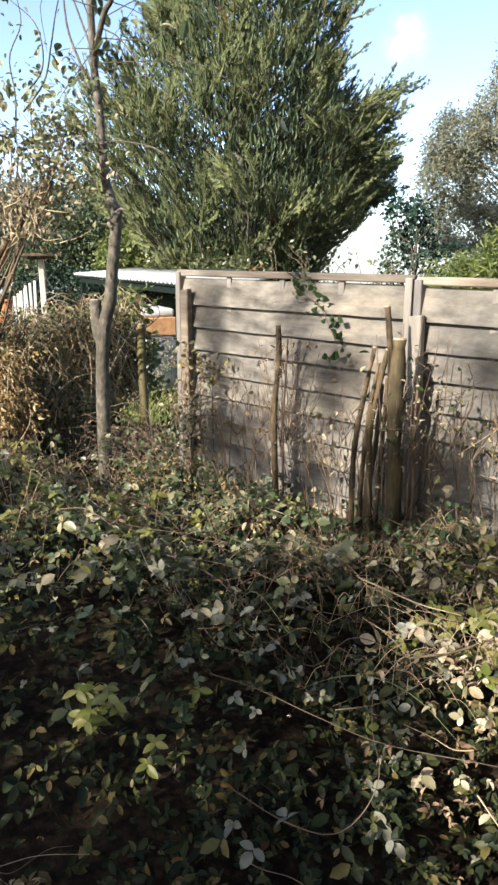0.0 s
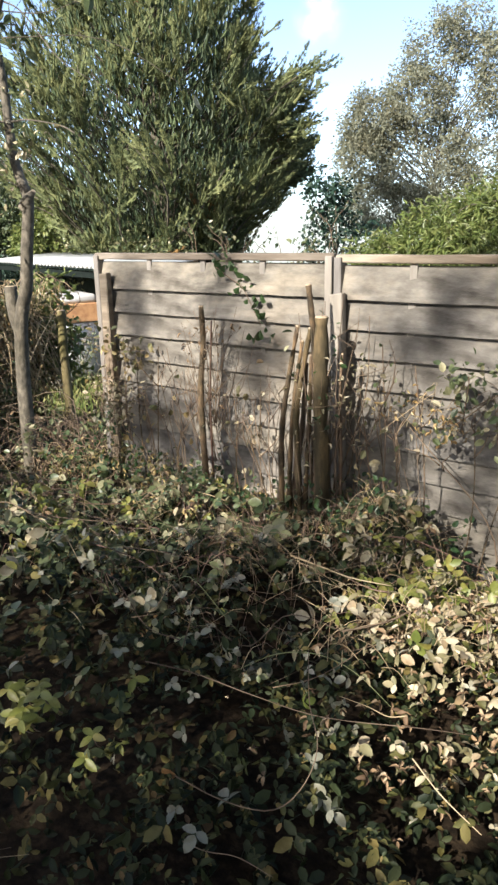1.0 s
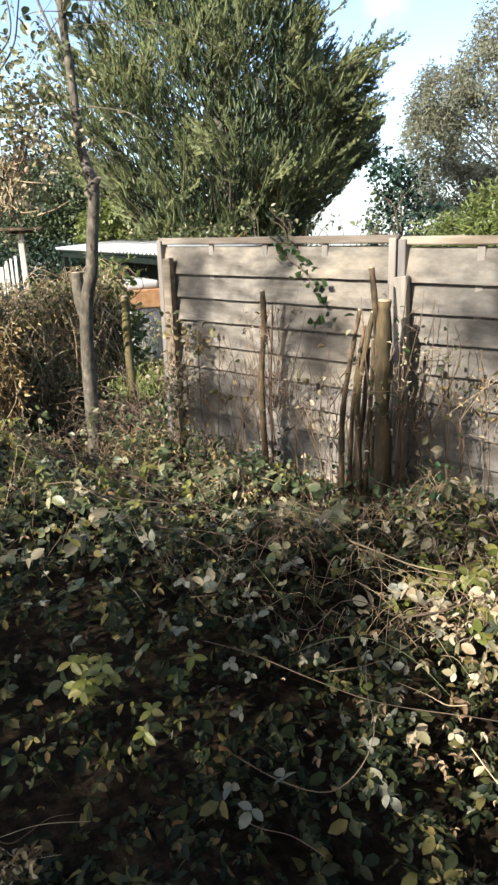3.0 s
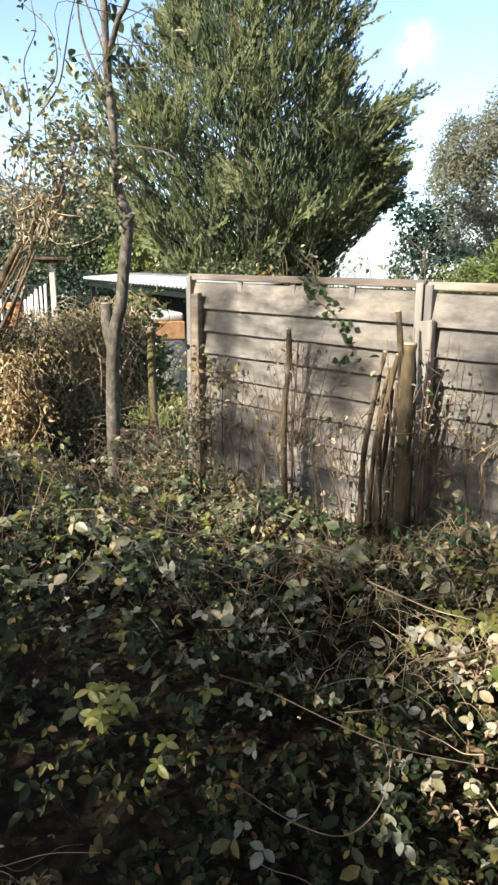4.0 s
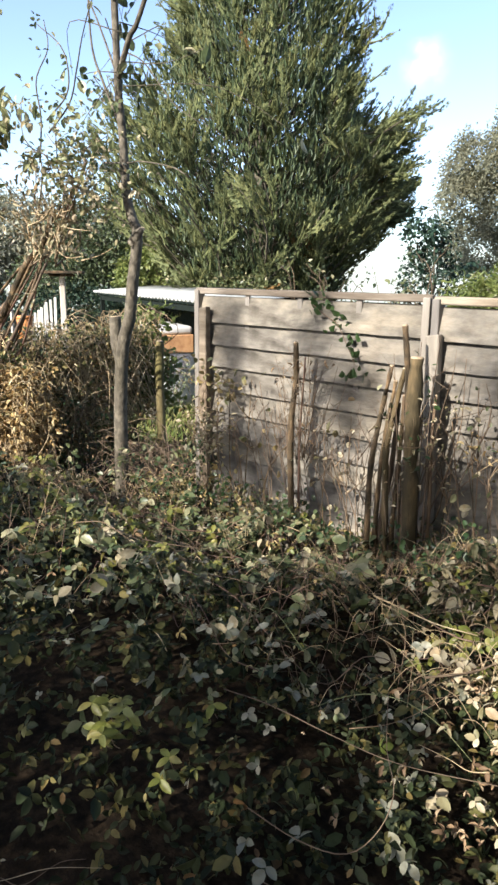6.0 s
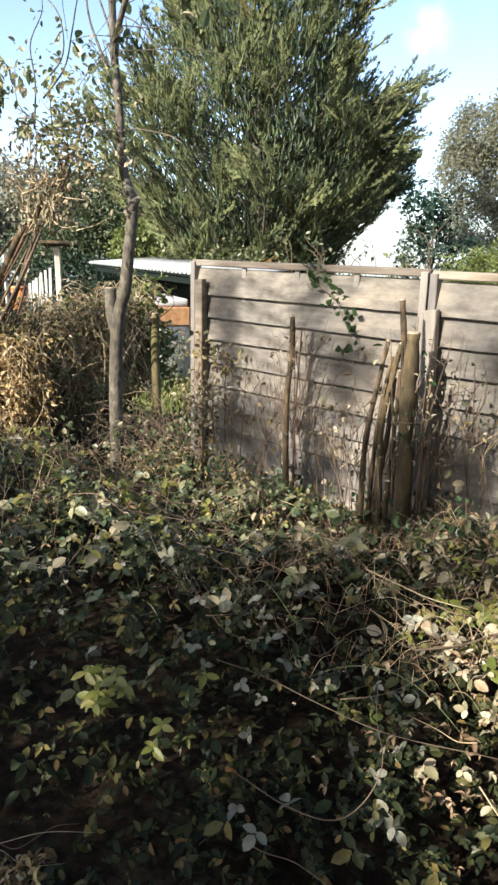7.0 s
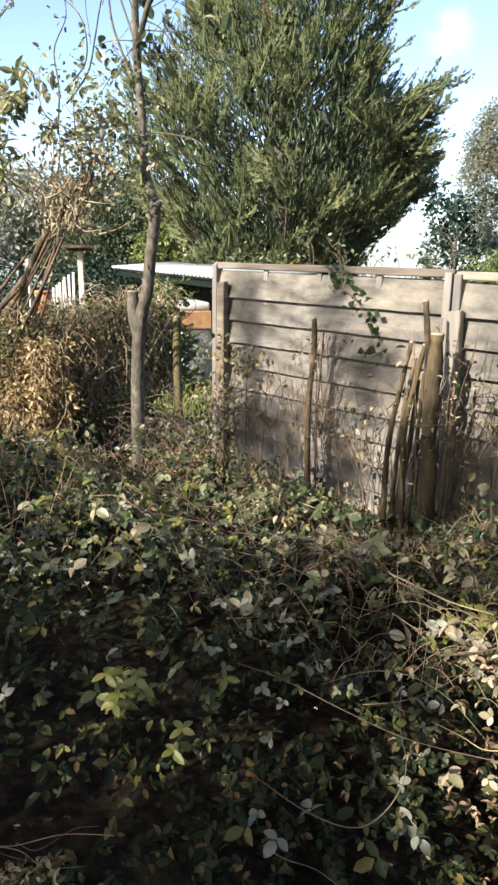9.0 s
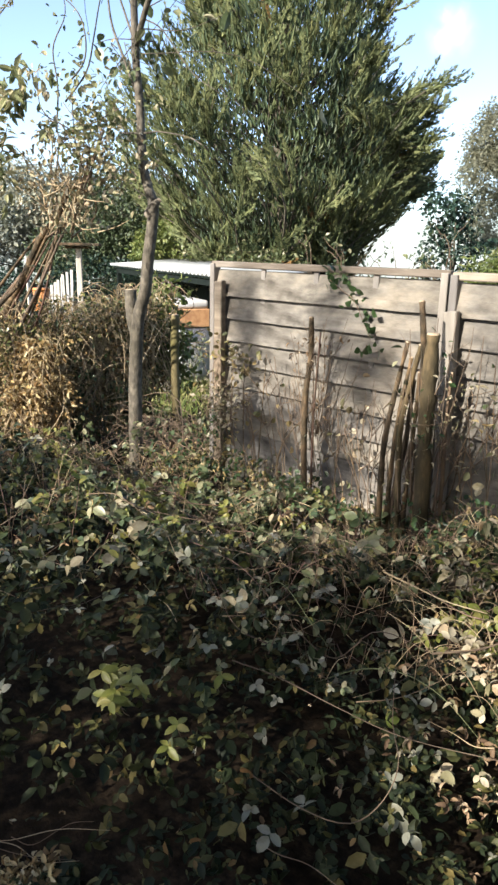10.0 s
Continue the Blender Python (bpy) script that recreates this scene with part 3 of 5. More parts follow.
def build_fence_shrub(name, x0, x1, y, z1, n, seed, label, leaves=0, leaf_mat=None):
    """Bare upright stems along the foot of the fence."""
    rng = np.random.default_rng(seed)
    t = empty(name, ((x0 + x1) / 2, y, 0.1))
    tagged(t, label, "bare shrub")
    tips = []
    for i in range(n):
        bx = rng.uniform(x0, x1) - (x0 + x1) / 2
        h = z1 * rng.uniform(0.65, 1.05)
        pts = [(bx, rng.normal(0, 0.04), 0.0), (bx + rng.normal(0, 0.07), rng.normal(0, 0.04), h * 0.5), (bx + rng.normal(0, 0.17), rng.normal(0, 0.03), h - 0.1)]
        r = rng.uniform(0.0026, 0.0056)
        v, f = tube(pts, r, r * 0.5, 5, 12, 0.05, rng)
        put("stem", raw_mesh("stem", v, f, True), (M_TWIG, M_BROWN)[i % 3 == 1], t)
        tips.append(pts)
    out = []
    for pts in tips:
        for _ in range(2):
            s = rng.uniform(0.3, 1.0)
            q = np.array(pts[1]) * (1 - s) + np.array(pts[2]) * s
            e = q + np.array([rng.normal(0, 0.08), rng.normal(0, 0.05), rng.uniform(0.08, 0.25)])
            out.append(tube([q, (q + e) / 2 + rng.normal(0, 0.015, 3), e], 0.0035, 0.0015, 4, 6))
    for v, f in out:
        put("twig", raw_mesh("twig", v, f, True), M_TWIG, t)
    if leaves:
        c = np.array([pts[2] for pts in tips]) + rng.normal(0, 0.08, (n, 3)) - (0, 0, 0.1)
        v, f = bunch(LEAF_OVAL, c, 0.12, leaves, 0.045, rng)
        put("leaves", raw_mesh("leaves", v, f), leaf_mat, t)


build_fence_shrub("bare_shrub", 0.25, 0.95, -0.16, 1.30, 20, 31, "bare brown upright twigs at the foot of the fence", 2, M_BRUSH)
build_fence_shrub("bare_shrub", 1.25, 1.72, -0.16, 1.15, 15, 32, "bare brown upright twigs at the foot of the fence", 2, M_PALE)
build_fence_shrub("bare_shrub", 2.06, 2.40, -0.26, 1.50, 11, 33, "dry twiggy shrub with few green leaves before the fence", 3, M_SHRUB)
build_fence_shrub("bare_shrub", 2.50, 3.10, -0.26, 1.35, 13, 34, "dried shrub leaning on the fence", 3, M_PALE)


def build_ivy():
    rng = np.random.default_rng(41)
    c = smooth_line([(1.10, -0.06, 1.78), (1.20, -0.06, 1.72), (1.31, -0.07, 1.66), (1.38, -0.07, 1.54), (1.46, -0.08, 1.42)], 14)
    t = empty("ivy_spray", tuple(c[0]))
    tagged(t, "green ivy spray hanging down the fence boards", "ivy")
    v, f = tube([tuple(p - c[0]) for p in c[::3]], 0.004, 0.002, 5, 16)
    put("vine", raw_mesh("vine", v, f, True), M_TWIG, t)
    shape = leaf_shape(0.95, 0.08, -0.2, ((0, 0.25), (0.25, 1.0), (0.6, 0.65), (1.0, 0.05)))
    me = [raw_mesh("leaf", shape[0] * s, shape[1]) for s in (0.032, 0.045, 0.062)]
    for i in range(40):
        p = c[rng.integers(0, 14)] - c[0] + rng.normal(0, 0.052, 3) * (1, 0.25, 1)
        put("leaf", me[i % 3], M_IVY, t, pose(*p, rng.uniform(40, 110), rng.uniform(-40, 40), rng.uniform(90, 270)))
    t2 = empty("leafy_spray", (0.35, -0.14, 1.2))
    tagged(t2, "small pale-leaved spray against the fence post", "sprig")
    v, f = bunch(LEAF_OVAL, np.array([[0, 0, 0], [0.1, 0, -0.04], [-0.1, 0, 0.05], [0.16, 0, 0.03], [-0.16, 0, 0.12]]), 0.09, 16, 0.045, rng)
    put("leaves", raw_mesh("leaves", v, f), M_BRUSH, t2)
    v, f = joined([tube([(-0.2, 0, -0.25), (-0.1, 0, 0.0), (0.2, 0, 0.05)], 0.004, 0.002, 5, 9), tube([(0.0, 0.02, -0.6), (-0.02, 0.01, -0.2), (0.05, 0, 0.1)], 0.004, 0.002, 5, 9)])
    put("twig", raw_mesh("twig", v, f, True), M_TWIG, t2)


build_ivy()


def build_over_fence():
    """Weeds and climbers that look over the fence from behind."""
    rng = np.random.default_rng(43)
    for x, h, n in ((0.72, 2.06, 2), (0.98, 2.0, 5), (1.15, 1.93, 3), (1.34, 1.97, 3), (1.52, 1.93, 3), (1.64, 1.97, 3), (1.74, 2.10, 2)):
        t = empty("tall_weed", (x, 0.16, 0.04))
        tagged(t, "weed sprig with small leaves growing behind the fence", "weed", "weeds behind the fence")
        out, tips = [], []
        for k in range(n):
            a = np.array([rng.normal(0, 0.05), rng.normal(0, 0.03), h - 0.35])
            e = np.array([rng.normal(0, 0.09), rng.normal(0, 0.05), h - rng.uniform(0, 0.12)])
            out.append(tube([(0, 0, 0), a, e], 0.005, 0.0015, 4, 10))
            tips += [e, (e * 0.5 + a * 0.5)]
        for v, f in out:
            put("stalk", raw_mesh("stalk", v, f, True), M_TWIG if n < 6 else M_STRAW, t)
        v, f = bunch(LEAF_SMALL, np.array(tips), 0.045, 5, 0.035, rng)
        put("leaves", raw_mesh("leaves", v, f), M_SHRUB, t)


build_over_fence()

# ---------------------------------------------------------------- young tree by the fence corner
def build_young_tree():
    y = -0.15
    t = empty("young_tree", (-0.80, y, 0.1))
    tagged(t, "slender grey-barked young tree with a sawn side stub", "tree")
    o = np.array([-0.80, y, 0.1])
    def s(name, pts, r0, r1, seed, cut=False, label="", sides=10):
        return stem(name, [tuple(np.array((p[0], p[2] if len(p) > 2 else y, p[1])) - o) for p in pts], r0, r1, M_YOUNG, t, sides, 0.010, cut, label, seed)
    s("trunk", [(-0.79, 0.05), (-0.785, 0.34), (-0.773, 0.82), (-0.757, 1.06), (-0.734, 1.28), (-0.69, 1.456), (-0.612, 1.63), (-0.563, 1.875), (-0.524, 2.045), (-0.487, 2.20), (-0.50, 2.27), (-0.543, 2.341), (-0.594, 2.46), (-0.61, 2.60), (-0.632, 2.94), (-0.663, 3.20), (-0.673, 3.48), (-0.69, 4.3)], 0.058, 0.024, 1)
    s("stub", [(-0.732, 1.27), (-0.785, 1.42), (-0.803, 1.62)], 0.048, 0.045, 2, True, "sawn-off side stem")
    s("branch", [(-0.665, 3.30), (-0.51, 3.52), (-0.42, 3.61), (-0.25, 3.85), (-0.1, 4.2)], 0.022, 0.012, 3)
    s("branch", [(-0.62, 2.93), (-0.83, 3.28), (-0.96, 3.56), (-1.0, 4.0)], 0.012, 0.006, 4, sides=6)
    s("branch", [(-0.53, 2.17), (-0.455, 2.235), (-0.425, 2.27)], 0.052, 0.018, 5, True, "short knot stub")
    s("branch", [(-0.89, 2.76), (-0.60, 2.74), (-0.41, 2.72), (-0.1, 2.66), (0.05, 2.6)], 0.008, 0.004, 6, sides=6)
    s("branch", [(-0.60, 2.9), (-0.72, 3.15), (-0.80, 3.35)], 0.007, 0.003, 7, sides=5)
    s("branch", [(-0.55, 3.45), (-0.35, 3.35), (-0.05, 3.05), (0.2, 2.9)], 0.006, 0.002, 8, sides=5)
    s("branch", [(-0.66, 3.3), (-0.9, 3.75), (-1.15, 4.1)], 0.009, 0.004, 9, sides=5)
    rng = np.random.default_rng(51)
    out, tips = [], []
    for k in range(26):
        z = rng.uniform(3.15, 4.2)
        a = np.array([-0.62 + rng.normal(0, 0.1), y + rng.normal(0, 0.05), z]) - o
        e = a + np.array([rng.normal(0, 0.42), rng.normal(0, 0.3), rng.uniform(-0.45, 0.35)])
        m = (a + e) / 2 + rng.normal(0, 0.08, 3) + (0, 0, 0.06)
        out.append(tube([a, m, e], 0.0045, 0.0018, 4, 9))
        tips += [e, m]
    v, f = joined(out)
    tagged(put("twigwork", raw_mesh("twigwork", v, f, True), M_BARK, t, label="thin drooping bare twigs"), kind="stuff")
    tips = np.array(tips)
    v, f = bunch(LEAF_OVAL, np.concatenate([tips[::2], np.array([-0.65, -0.15, 3.2]) - o + rng.normal(0, 0.1, (6, 3))]), 0.06, 3, 0.085, rng, 1.2)
    put("leaves", raw_mesh("leaves", v, f), M_SHRUB, t, label="sparse dull green leaves")


build_young_tree()

# ---------------------------------------------------------------- stake in the gap
def build_stake():
    rng = np.random.default_rng(52)
    t = empty("wooden_stake", (-1.275, 0.68, 0.0))
    tagged(t, "mossy round wooden stake in the gap beside the fence", "stake")
    stem("shaft", [(0, 0, 0.0), (0.0, 0, 0.5), (-0.005, 0, 1.0), (-0.01, 0, 1.345)], 0.042, 0.038, M_MOSS, t, 10, 0.03, True, "", 4)


build_stake()

# ---------------------------------------------------------------- thicket of dry brush
def brush(name, label, boxes, n_stems, n_leaves, seed, leaf_mat, stem_mat, leaf=LEAF_SMALL, size=0.04, category="brush", clump=0.07, stem_r=0.004):
    """Criss-crossing thin stems with clumps of small leaves in a few boxes (x0, x1, y0, y1, z0, z1)."""
    rng = np.random.default_rng(seed)
    stems, cents = [], []
    for x0, x1, y0, y1, z0, z1 in boxes:
        lo, hi = np.array([x0, y0, z0]), np.array([x1, y1, z1])
        for _ in range(n_stems):
            a = lo + rng.random(3) * (hi - lo) * (1, 1, 0.25)
            b = lo + rng.random(3) * (hi - lo)
            b[2] = a[2] + (z1 - a[2]) * rng.uniform(0.4, 1.1)
            m = (a + b) / 2 + rng.normal(0, 0.1, 3) + (0, 0, 0.08)
            e = b + np.array([rng.normal(0, 0.15), rng.normal(0, 0.15), -rng.uniform(0, 0.2)])
            stems.append(tube([a, m, b, e], stem_r * rng.uniform(0.7, 1.5), stem_r * 0.4, 4, 11))
        cents.append(lo + rng.random((n_leaves, 3)) * (hi - lo))
    v, f = joined(stems)
    t = put(name, raw_mesh(name, v, f, True), stem_mat)
    tagged(t, label, category, kind="stuff")
    v, f = bunch(leaf, np.concatenate(cents), clump, 6, size, rng, 0.3)
    put("foliage", raw_mesh("foliage", v, f), leaf_mat, t)
    return t


HEDGE_BOXES = [(-2.3, -1.5, -1.1, -0.2, 0.2, 1.35), (-2.2, -1.45, -0.4, 0.5, 0.2, 1.45), (-2.0, -1.55, 0.3, 0.75, 0.2, 1.45)]
brush("dry_thicket", "tangled hedge of brown stems and small dull green leaves", HEDGE_BOXES, 60, 780, 61, M_HEDGEROW, M_DARKSTEM, LEAF_SMALL, 0.048, clump=0.06, stem_r=0.0045)
brush("dead_stems", "straw-coloured dead stems standing through the hedge", [(-2.1, -1.42, -1.0, 0.0, 0.3, 1.45), (-1.9, -1.38, 0.0, 0.9, 0.5, 1.55), (-1.8, -1.40, -0.4, 0.4, 0.4, 1.45)], 135, 130, 69, M_GOLD, M_STRAW, LEAF_DRY, 0.035, "dead stems", stem_r=0.0045)
brush("dark_bush", "dark green leafy bush inside the dry hedge", [(-1.75, -1.3, -0.35, 0.15, 0.15, 1.0)], 30, 170, 62, M_IVY, M_TWIG, size=0.035, category="bush")
brush("dry_weeds", "sunlit straw-coloured dead weeds", [(-1.75, -1.25, -0.95, -0.45, 0.2, 0.90), (-1.6, -1.3, -0.75, -0.45, 0.6, 1.2)], 70, 230, 63, M_GOLD, M_STRAW, LEAF_DRY, 0.042, "dead weeds", stem_r=0.003)
brush("dry_weeds", "brown dead weeds and grass at the fence gap", [(-1.3, -0.02, -0.35, 0.6, 0.02, 0.62)], 110, 55, 64, M_LITTER, M_TWIG, LEAF_DRY, 0.036, "dead weeds", stem_r=0.003)
brush("leafy_weeds", "dull green leafy weeds at the fence gap", [(-1.25, -0.05, -0.40, 0.45, 0.05, 0.55)], 12, 75, 70, M_SHRUB, M_TWIG, LEAF_OVAL, 0.050, "weeds", stem_r=0.0025)
brush("leafy_weeds", "pale-leaved weed climbing the fence boards by the end post", [(0.12, 0.50, -0.30, -0.14, 0.80, 1.06)], 8, 34, 71, M_PALE, M_TWIG, LEAF_SMALL, 0.040, "weeds", stem_r=0.0022)
brush("leafy_bush", "small dark-leaved bush against the fence boards", [(2.58, 2.92, -0.30, -0.16, 1.02, 1.36)], 5, 26, 67, M_SHRUB, M_TWIG, LEAF_OVAL, 0.042, "bush", stem_r=0.0025)
brush("dry_weeds", "sunlit golden dead spray against the fence boards", [(2.28, 2.70, -0.30, -0.16, 1.0, 1.18)], 5, 16, 68, M_GOLD, M_STRAW, LEAF_DRY, 0.028, "dead weeds", stem_r=0.0018)
brush("leafy_bush", "green bush beside the wooden stake", [(-2.1, -1.62, 0.80, 1.10, 1.08, 1.60), (-1.85, -1.5, 0.80, 1.1, 0.7, 1.15)], 24, 110, 65, M_HEDGE, M_CANE, LEAF_OVAL, 0.06, "bush", 0.09)
brush("leafy_bush", "low green bush behind the gap in the fence", [(-1.5, -0.55, 1.0, 1.8, 0.02, 0.26), (-4.9, -3.2, 2.75, 3.05, 0.02, 0.84)], 24, 150, 66, M_SHRUB, M_CANE, LEAF_SMALL, 0.05, "bush")

# leaning limbs and tangled climber
def build_leaning():
    t = empty("leaning_branch", (-2.3, -0.6, 0.1))
    tagged(t, "thick bare brown limb leaning over the hedge", "branch")
    o = np.array([-2.3, -0.6, 0.1])
    def s(pts, r0, r1, seed, mat=M_BROWN, name="limb"):
        stem(name, [tuple(np.array((p[0], -0.6 + (p[2] if len(p) > 2 else 0), p[1])) - o) for p in pts], r0, r1, mat, t, 8, 0.05, False, "", seed)
    s([(-3.35, 0.45), (-2.28, 1.21), (-1.74, 1.60), (-1.36, 1.97), (-1.04, 2.17), (-0.90, 2.35)], 0.042, 0.018, 1)
    s([(-2.6, 0.35, -0.5), (-1.95, 0.95, -0.48), (-1.62, 1.32, -0.40), (-1.40, 1.62, -0.2)], 0.034, 0.016, 2)
    s([(-2.5, 0.20, -0.5), (-1.85, 0.72, -0.5), (-1.58, 1.08, -0.45), (-1.45, 1.38, -0.35)], 0.026, 0.012, 3)
    r3 = np.random.default_rng(75)
    for k in range(13):
        dx, dz, dy = r3.normal(0, 0.14), r3.normal(-0.16, 0.16), r3.normal(0, 0.10)
        end = r3.uniform(0.25, 1.0)
        pts = [(-3.3 + dx, 0.45 + dz * 1.6, dy), (-2.35 + dx, 1.15 + dz * 1.3, dy + r3.normal(0, 0.03)), (-1.62 + dx * 0.7, 1.70 + dz, dy * 0.5)]
        if end > 0.45:
            pts.append((-1.12 + dx * 0.4, 2.10 + dz * 0.4 + r3.normal(0, 0.05), 0))
        s(pts, r3.uniform(0.010, 0.024), r3.uniform(0.005, 0.010), 10 + k, (M_BROWN, M_TWIG, M_TWIG, M_BROWN, M_REDCANE)[k % 5])
    rng = np.random.default_rng(71)
    out = []
    for _ in range(80):
        a = np.array([rng.normal(-0.98, 0.08), rng.normal(-0.58, 0.1), rng.uniform(2.02, 2.4)])
        e = a + np.array([rng.normal(0.05, 0.13), rng.normal(0, 0.12), rng.uniform(-0.1, 0.42)])
        out.append(tube([a - o, (a + e) / 2 - o + rng.normal(0, 0.02, 3), e - o], 0.006, 0.002, 5, 7))
    v, f = joined(out)
    put("dead_vines", raw_mesh("dead_vines", v, f, True), M_STRAW, t, label="tangle of straw-coloured dead vines")
    c = np.array([-0.98, -0.58, 2.32]) + rng.normal(0, 1, (70, 3)) * (0.15, 0.15, 0.2)
    v, f = bunch(LEAF_DRY, c - o, 0.08, 5, 0.045, rng, 0.5)
    put("dry_leaves", raw_mesh("dry_leaves", v, f), M_PALE, t)


build_leaning()


def build_climber():
    """The leafy climber between the leaning limb and the young tree, with thorny arching canes."""
    rng = np.random.default_rng(72)
    t = empty("climbing_rose", (-1.0, -0.5, 0.1))
    tagged(t, "tall climber with arching thin canes and mixed leaves", "climber")
    o = np.array([-1.0, -0.5, 0.1])
    for k in range(6):
        b = np.array([rng.normal(-1.12, 0.08), rng.normal(-0.5, 0.1), 2.0])
        m = np.array([rng.normal(-1.0, 0.12), rng.normal(-0.5, 0.1), 2.2])
        n2 = np.array([rng.normal(-0.85, 0.15), rng.normal(-0.5, 0.1), 2.6])
        e = np.array([rng.normal(-0.75, 0.2), rng.normal(-0.5, 0.15), rng.uniform(2.8, 3.1)])
        v, f = tube([b - o, m - o, n2 - o, e - o], 0.008, 0.003, 5, 16)
        put("cane", raw_mesh("cane", v, f, True), M_CANE, t)
    for pts in ([(-1.0, 2.93), (-0.86, 3.12), (-0.68, 3.31), (-0.5, 3.50), (-0.2, 3.8)], [(-1.2, 2.4), (-1.24, 2.75), (-1.42, 2.96), (-1.45, 3.2)],
                [(-1.2, 2.75), (-1.14, 3.05), (-1.14, 3.3), (-1.04, 3.5), (-1.1, 3.7)], [(-1.42, 2.85), (-1.1, 2.8), (-0.9, 2.65)], [(-0.95, 3.0), (-0.86, 3.2), (-0.9, 3.47), (-1.1, 3.66)]):
        v, f = tube([(p[0] - o[0], rng.normal(0, 0.05), p[1] - o[2]) for p in pts], 0.0075, 0.003, 5, 18)
        put("cane", raw_mesh("cane", v, f, True), M_BARK, t)
        q = np.array([(p[0] - o[0], 0, p[1] - o[2]) for p in pts])
        v, f = bunch(LEAF_OVAL, q[1:], 0.09, 4, 0.05, rng, 0.3)
        tagged(put("leaf_spray", raw_mesh("leaf_spray", v, f), M_SHRUB, t), kind="stuff")
    c = np.array([-0.70, -0.5, 2.76]) + rng.normal(0, 1, (150, 3)) * (0.13, 0.15, 0.16)
    v, f = bunch(LEAF_OVAL, c - o, 0.06, 5, 0.042, rng, 0.4)
    put("leaves", raw_mesh("leaves", v, f), M_ROSE, t)
    c = np.array([-0.66, -0.45, 2.45]) + rng.normal(0, 1, (60, 3)) * (0.17, 0.15, 0.15)
    v, f = bunch(LEAF_OVAL, c - o, 0.06, 5, 0.042, rng, 0.4)
    put("pale_leaves", raw_mesh("pale_leaves", v, f), M_PALE, t, label="pale drying leaves")


build_climber()


def build_lance_shrub():
    """Tall upright shoots with narrow leaves."""
    rng = np.random.default_rng(73)
    t = empty("tall_shrub", (-1.35, -1.0, 0.2))
    tagged(t, "tall upright shrub shoots with narrow grey-green leaves", "shrub")
    o = np.array([-1.35, -1.0, 0.2])
    shoots = [[(-2.2, 0.3), (-1.9, 1.4), (-1.55, 2.2), (-1.33, 2.57), (-1.14, 2.92), (-0.91, 3.3), (-0.77, 3.5), (-0.6, 3.9)],
              [(-2.2, 0.3), (-1.9, 1.5), (-1.6, 2.1), (-1.45, 2.5), (-1.40, 2.9)],
              [(-2.1, 0.5), (-1.7, 1.8), (-1.3, 2.4), (-0.85, 2.78)]]
    for k, pts in enumerate(shoots):
        line = smooth_line([(x - o[0], rng.normal(0, 0.03), z - o[2]) for x, z in pts], 40)
        v, f = tube(line[::4], 0.010, 0.003, 6, 26)
        put("shoot", raw_mesh("shoot", v, f, True), M_CANE, t)
        seg = line[12:]
        p = np.repeat(seg, 3, 0) + rng.normal(0, 0.01, (len(seg) * 3, 3))
        axis = np.c_[rng.normal(0, 1, (len(p), 2)), rng.uniform(-0.3, 0.8, len(p))]
        v, f = scatter(LEAF_LANCE, frames_along(axis, rng), rng.uniform(0.05, 0.10, len(p)), p)
        put("leaves", raw_mesh("leaves", v, f), M_ROSE, t)
    wide = leaf_shape(0.42, 0.10, -0.3, ((0, 0.1), (0.25, 0.85), (0.55, 1.0), (0.85, 0.5), (1.0, 0.03)))
    for centre, spread, n in (((-0.98, -1.0, 2.85), (0.17, 0.10, 0.10), 34), ((-1.22, -1.0, 2.52), (0.08, 0.08, 0.16), 18)):
        c = np.array(centre) + rng.normal(0, 1, (n, 3)) * spread
        v, f = bunch(wide, c - o, 0.05, 6, 0.085, rng, 0.5)
        tagged(put("leaf_tuft", raw_mesh("leaf_tuft", v, f), M_ROSE, t), kind="stuff")


build_lance_shrub()

# ---------------------------------------------------------------- bramble bed
_r = np.random.default_rng(80)
BUMPS = np.stack([_r.uniform(-2.5, 4.4, 260), _r.uniform(-3.3, 0.1, 260), _r.uniform(0.10, 0.22, 260), _r.normal(0, 0.11, 260)], 1)


def bed_height(x, y):
    x, y = np.asarray(x, float), np.asarray(y, float)
    h = 0.34 + 0.30 * np.exp(-((x - 1.0) ** 2 / 1.4 + (y + 2.0) ** 2 / 0.7)) + 0.10 * np.exp(-((x - 3.0) ** 2 / 0.3 + (y + 1.2) ** 2 / 0.4))
    h += 0.10 * np.sin(2.3 * x + 1.1 * y) * np.sin(1.9 * y - 0.7 * x + 1.0) + 0.06 * np.sin(5.1 * x - 2.0) * np.sin(4.7 * y + 0.5)
    for bx, by, br, ba in BUMPS:
        h = h + ba * np.exp(-((x - bx) ** 2 + (y - by) ** 2) / br**2)
    h *= 1 - 0.55 * np.clip((0.25 - x) / 0.5, 0, 1) * np.clip((y + 0.7) / 0.5, 0, 1)
    away = np.hypot(x - 3.81, y + 3.42)
    h *= 1 - 0.55 * np.clip((2.25 - away - 0.35 * np.clip(x - 2.5, 0, 1)) / 0.5, 0, 1)
    h *= 1 - 0.75 * np.clip((x - 2.45) / 0.35, 0, 1) * np.clip((y + 0.75) / 0.35, 0, 1)
    open_soil = np.exp(-((x - 2.3) ** 2 / 0.03 + (y + 2.77) ** 2 / 0.03))
    return ground_height(x, y) + np.maximum(0.03, h * (1 - 0.95 * open_soil))


def bed_points(rng, n, x0, x1, y0, y1):
    p = np.stack([rng.uniform(x0, x1, n), rng.uniform(y0, y1, n)], 1)
    return p[np.hypot(p[:, 0] - 3.81, p[:, 1] + 3.42) > 1.25]


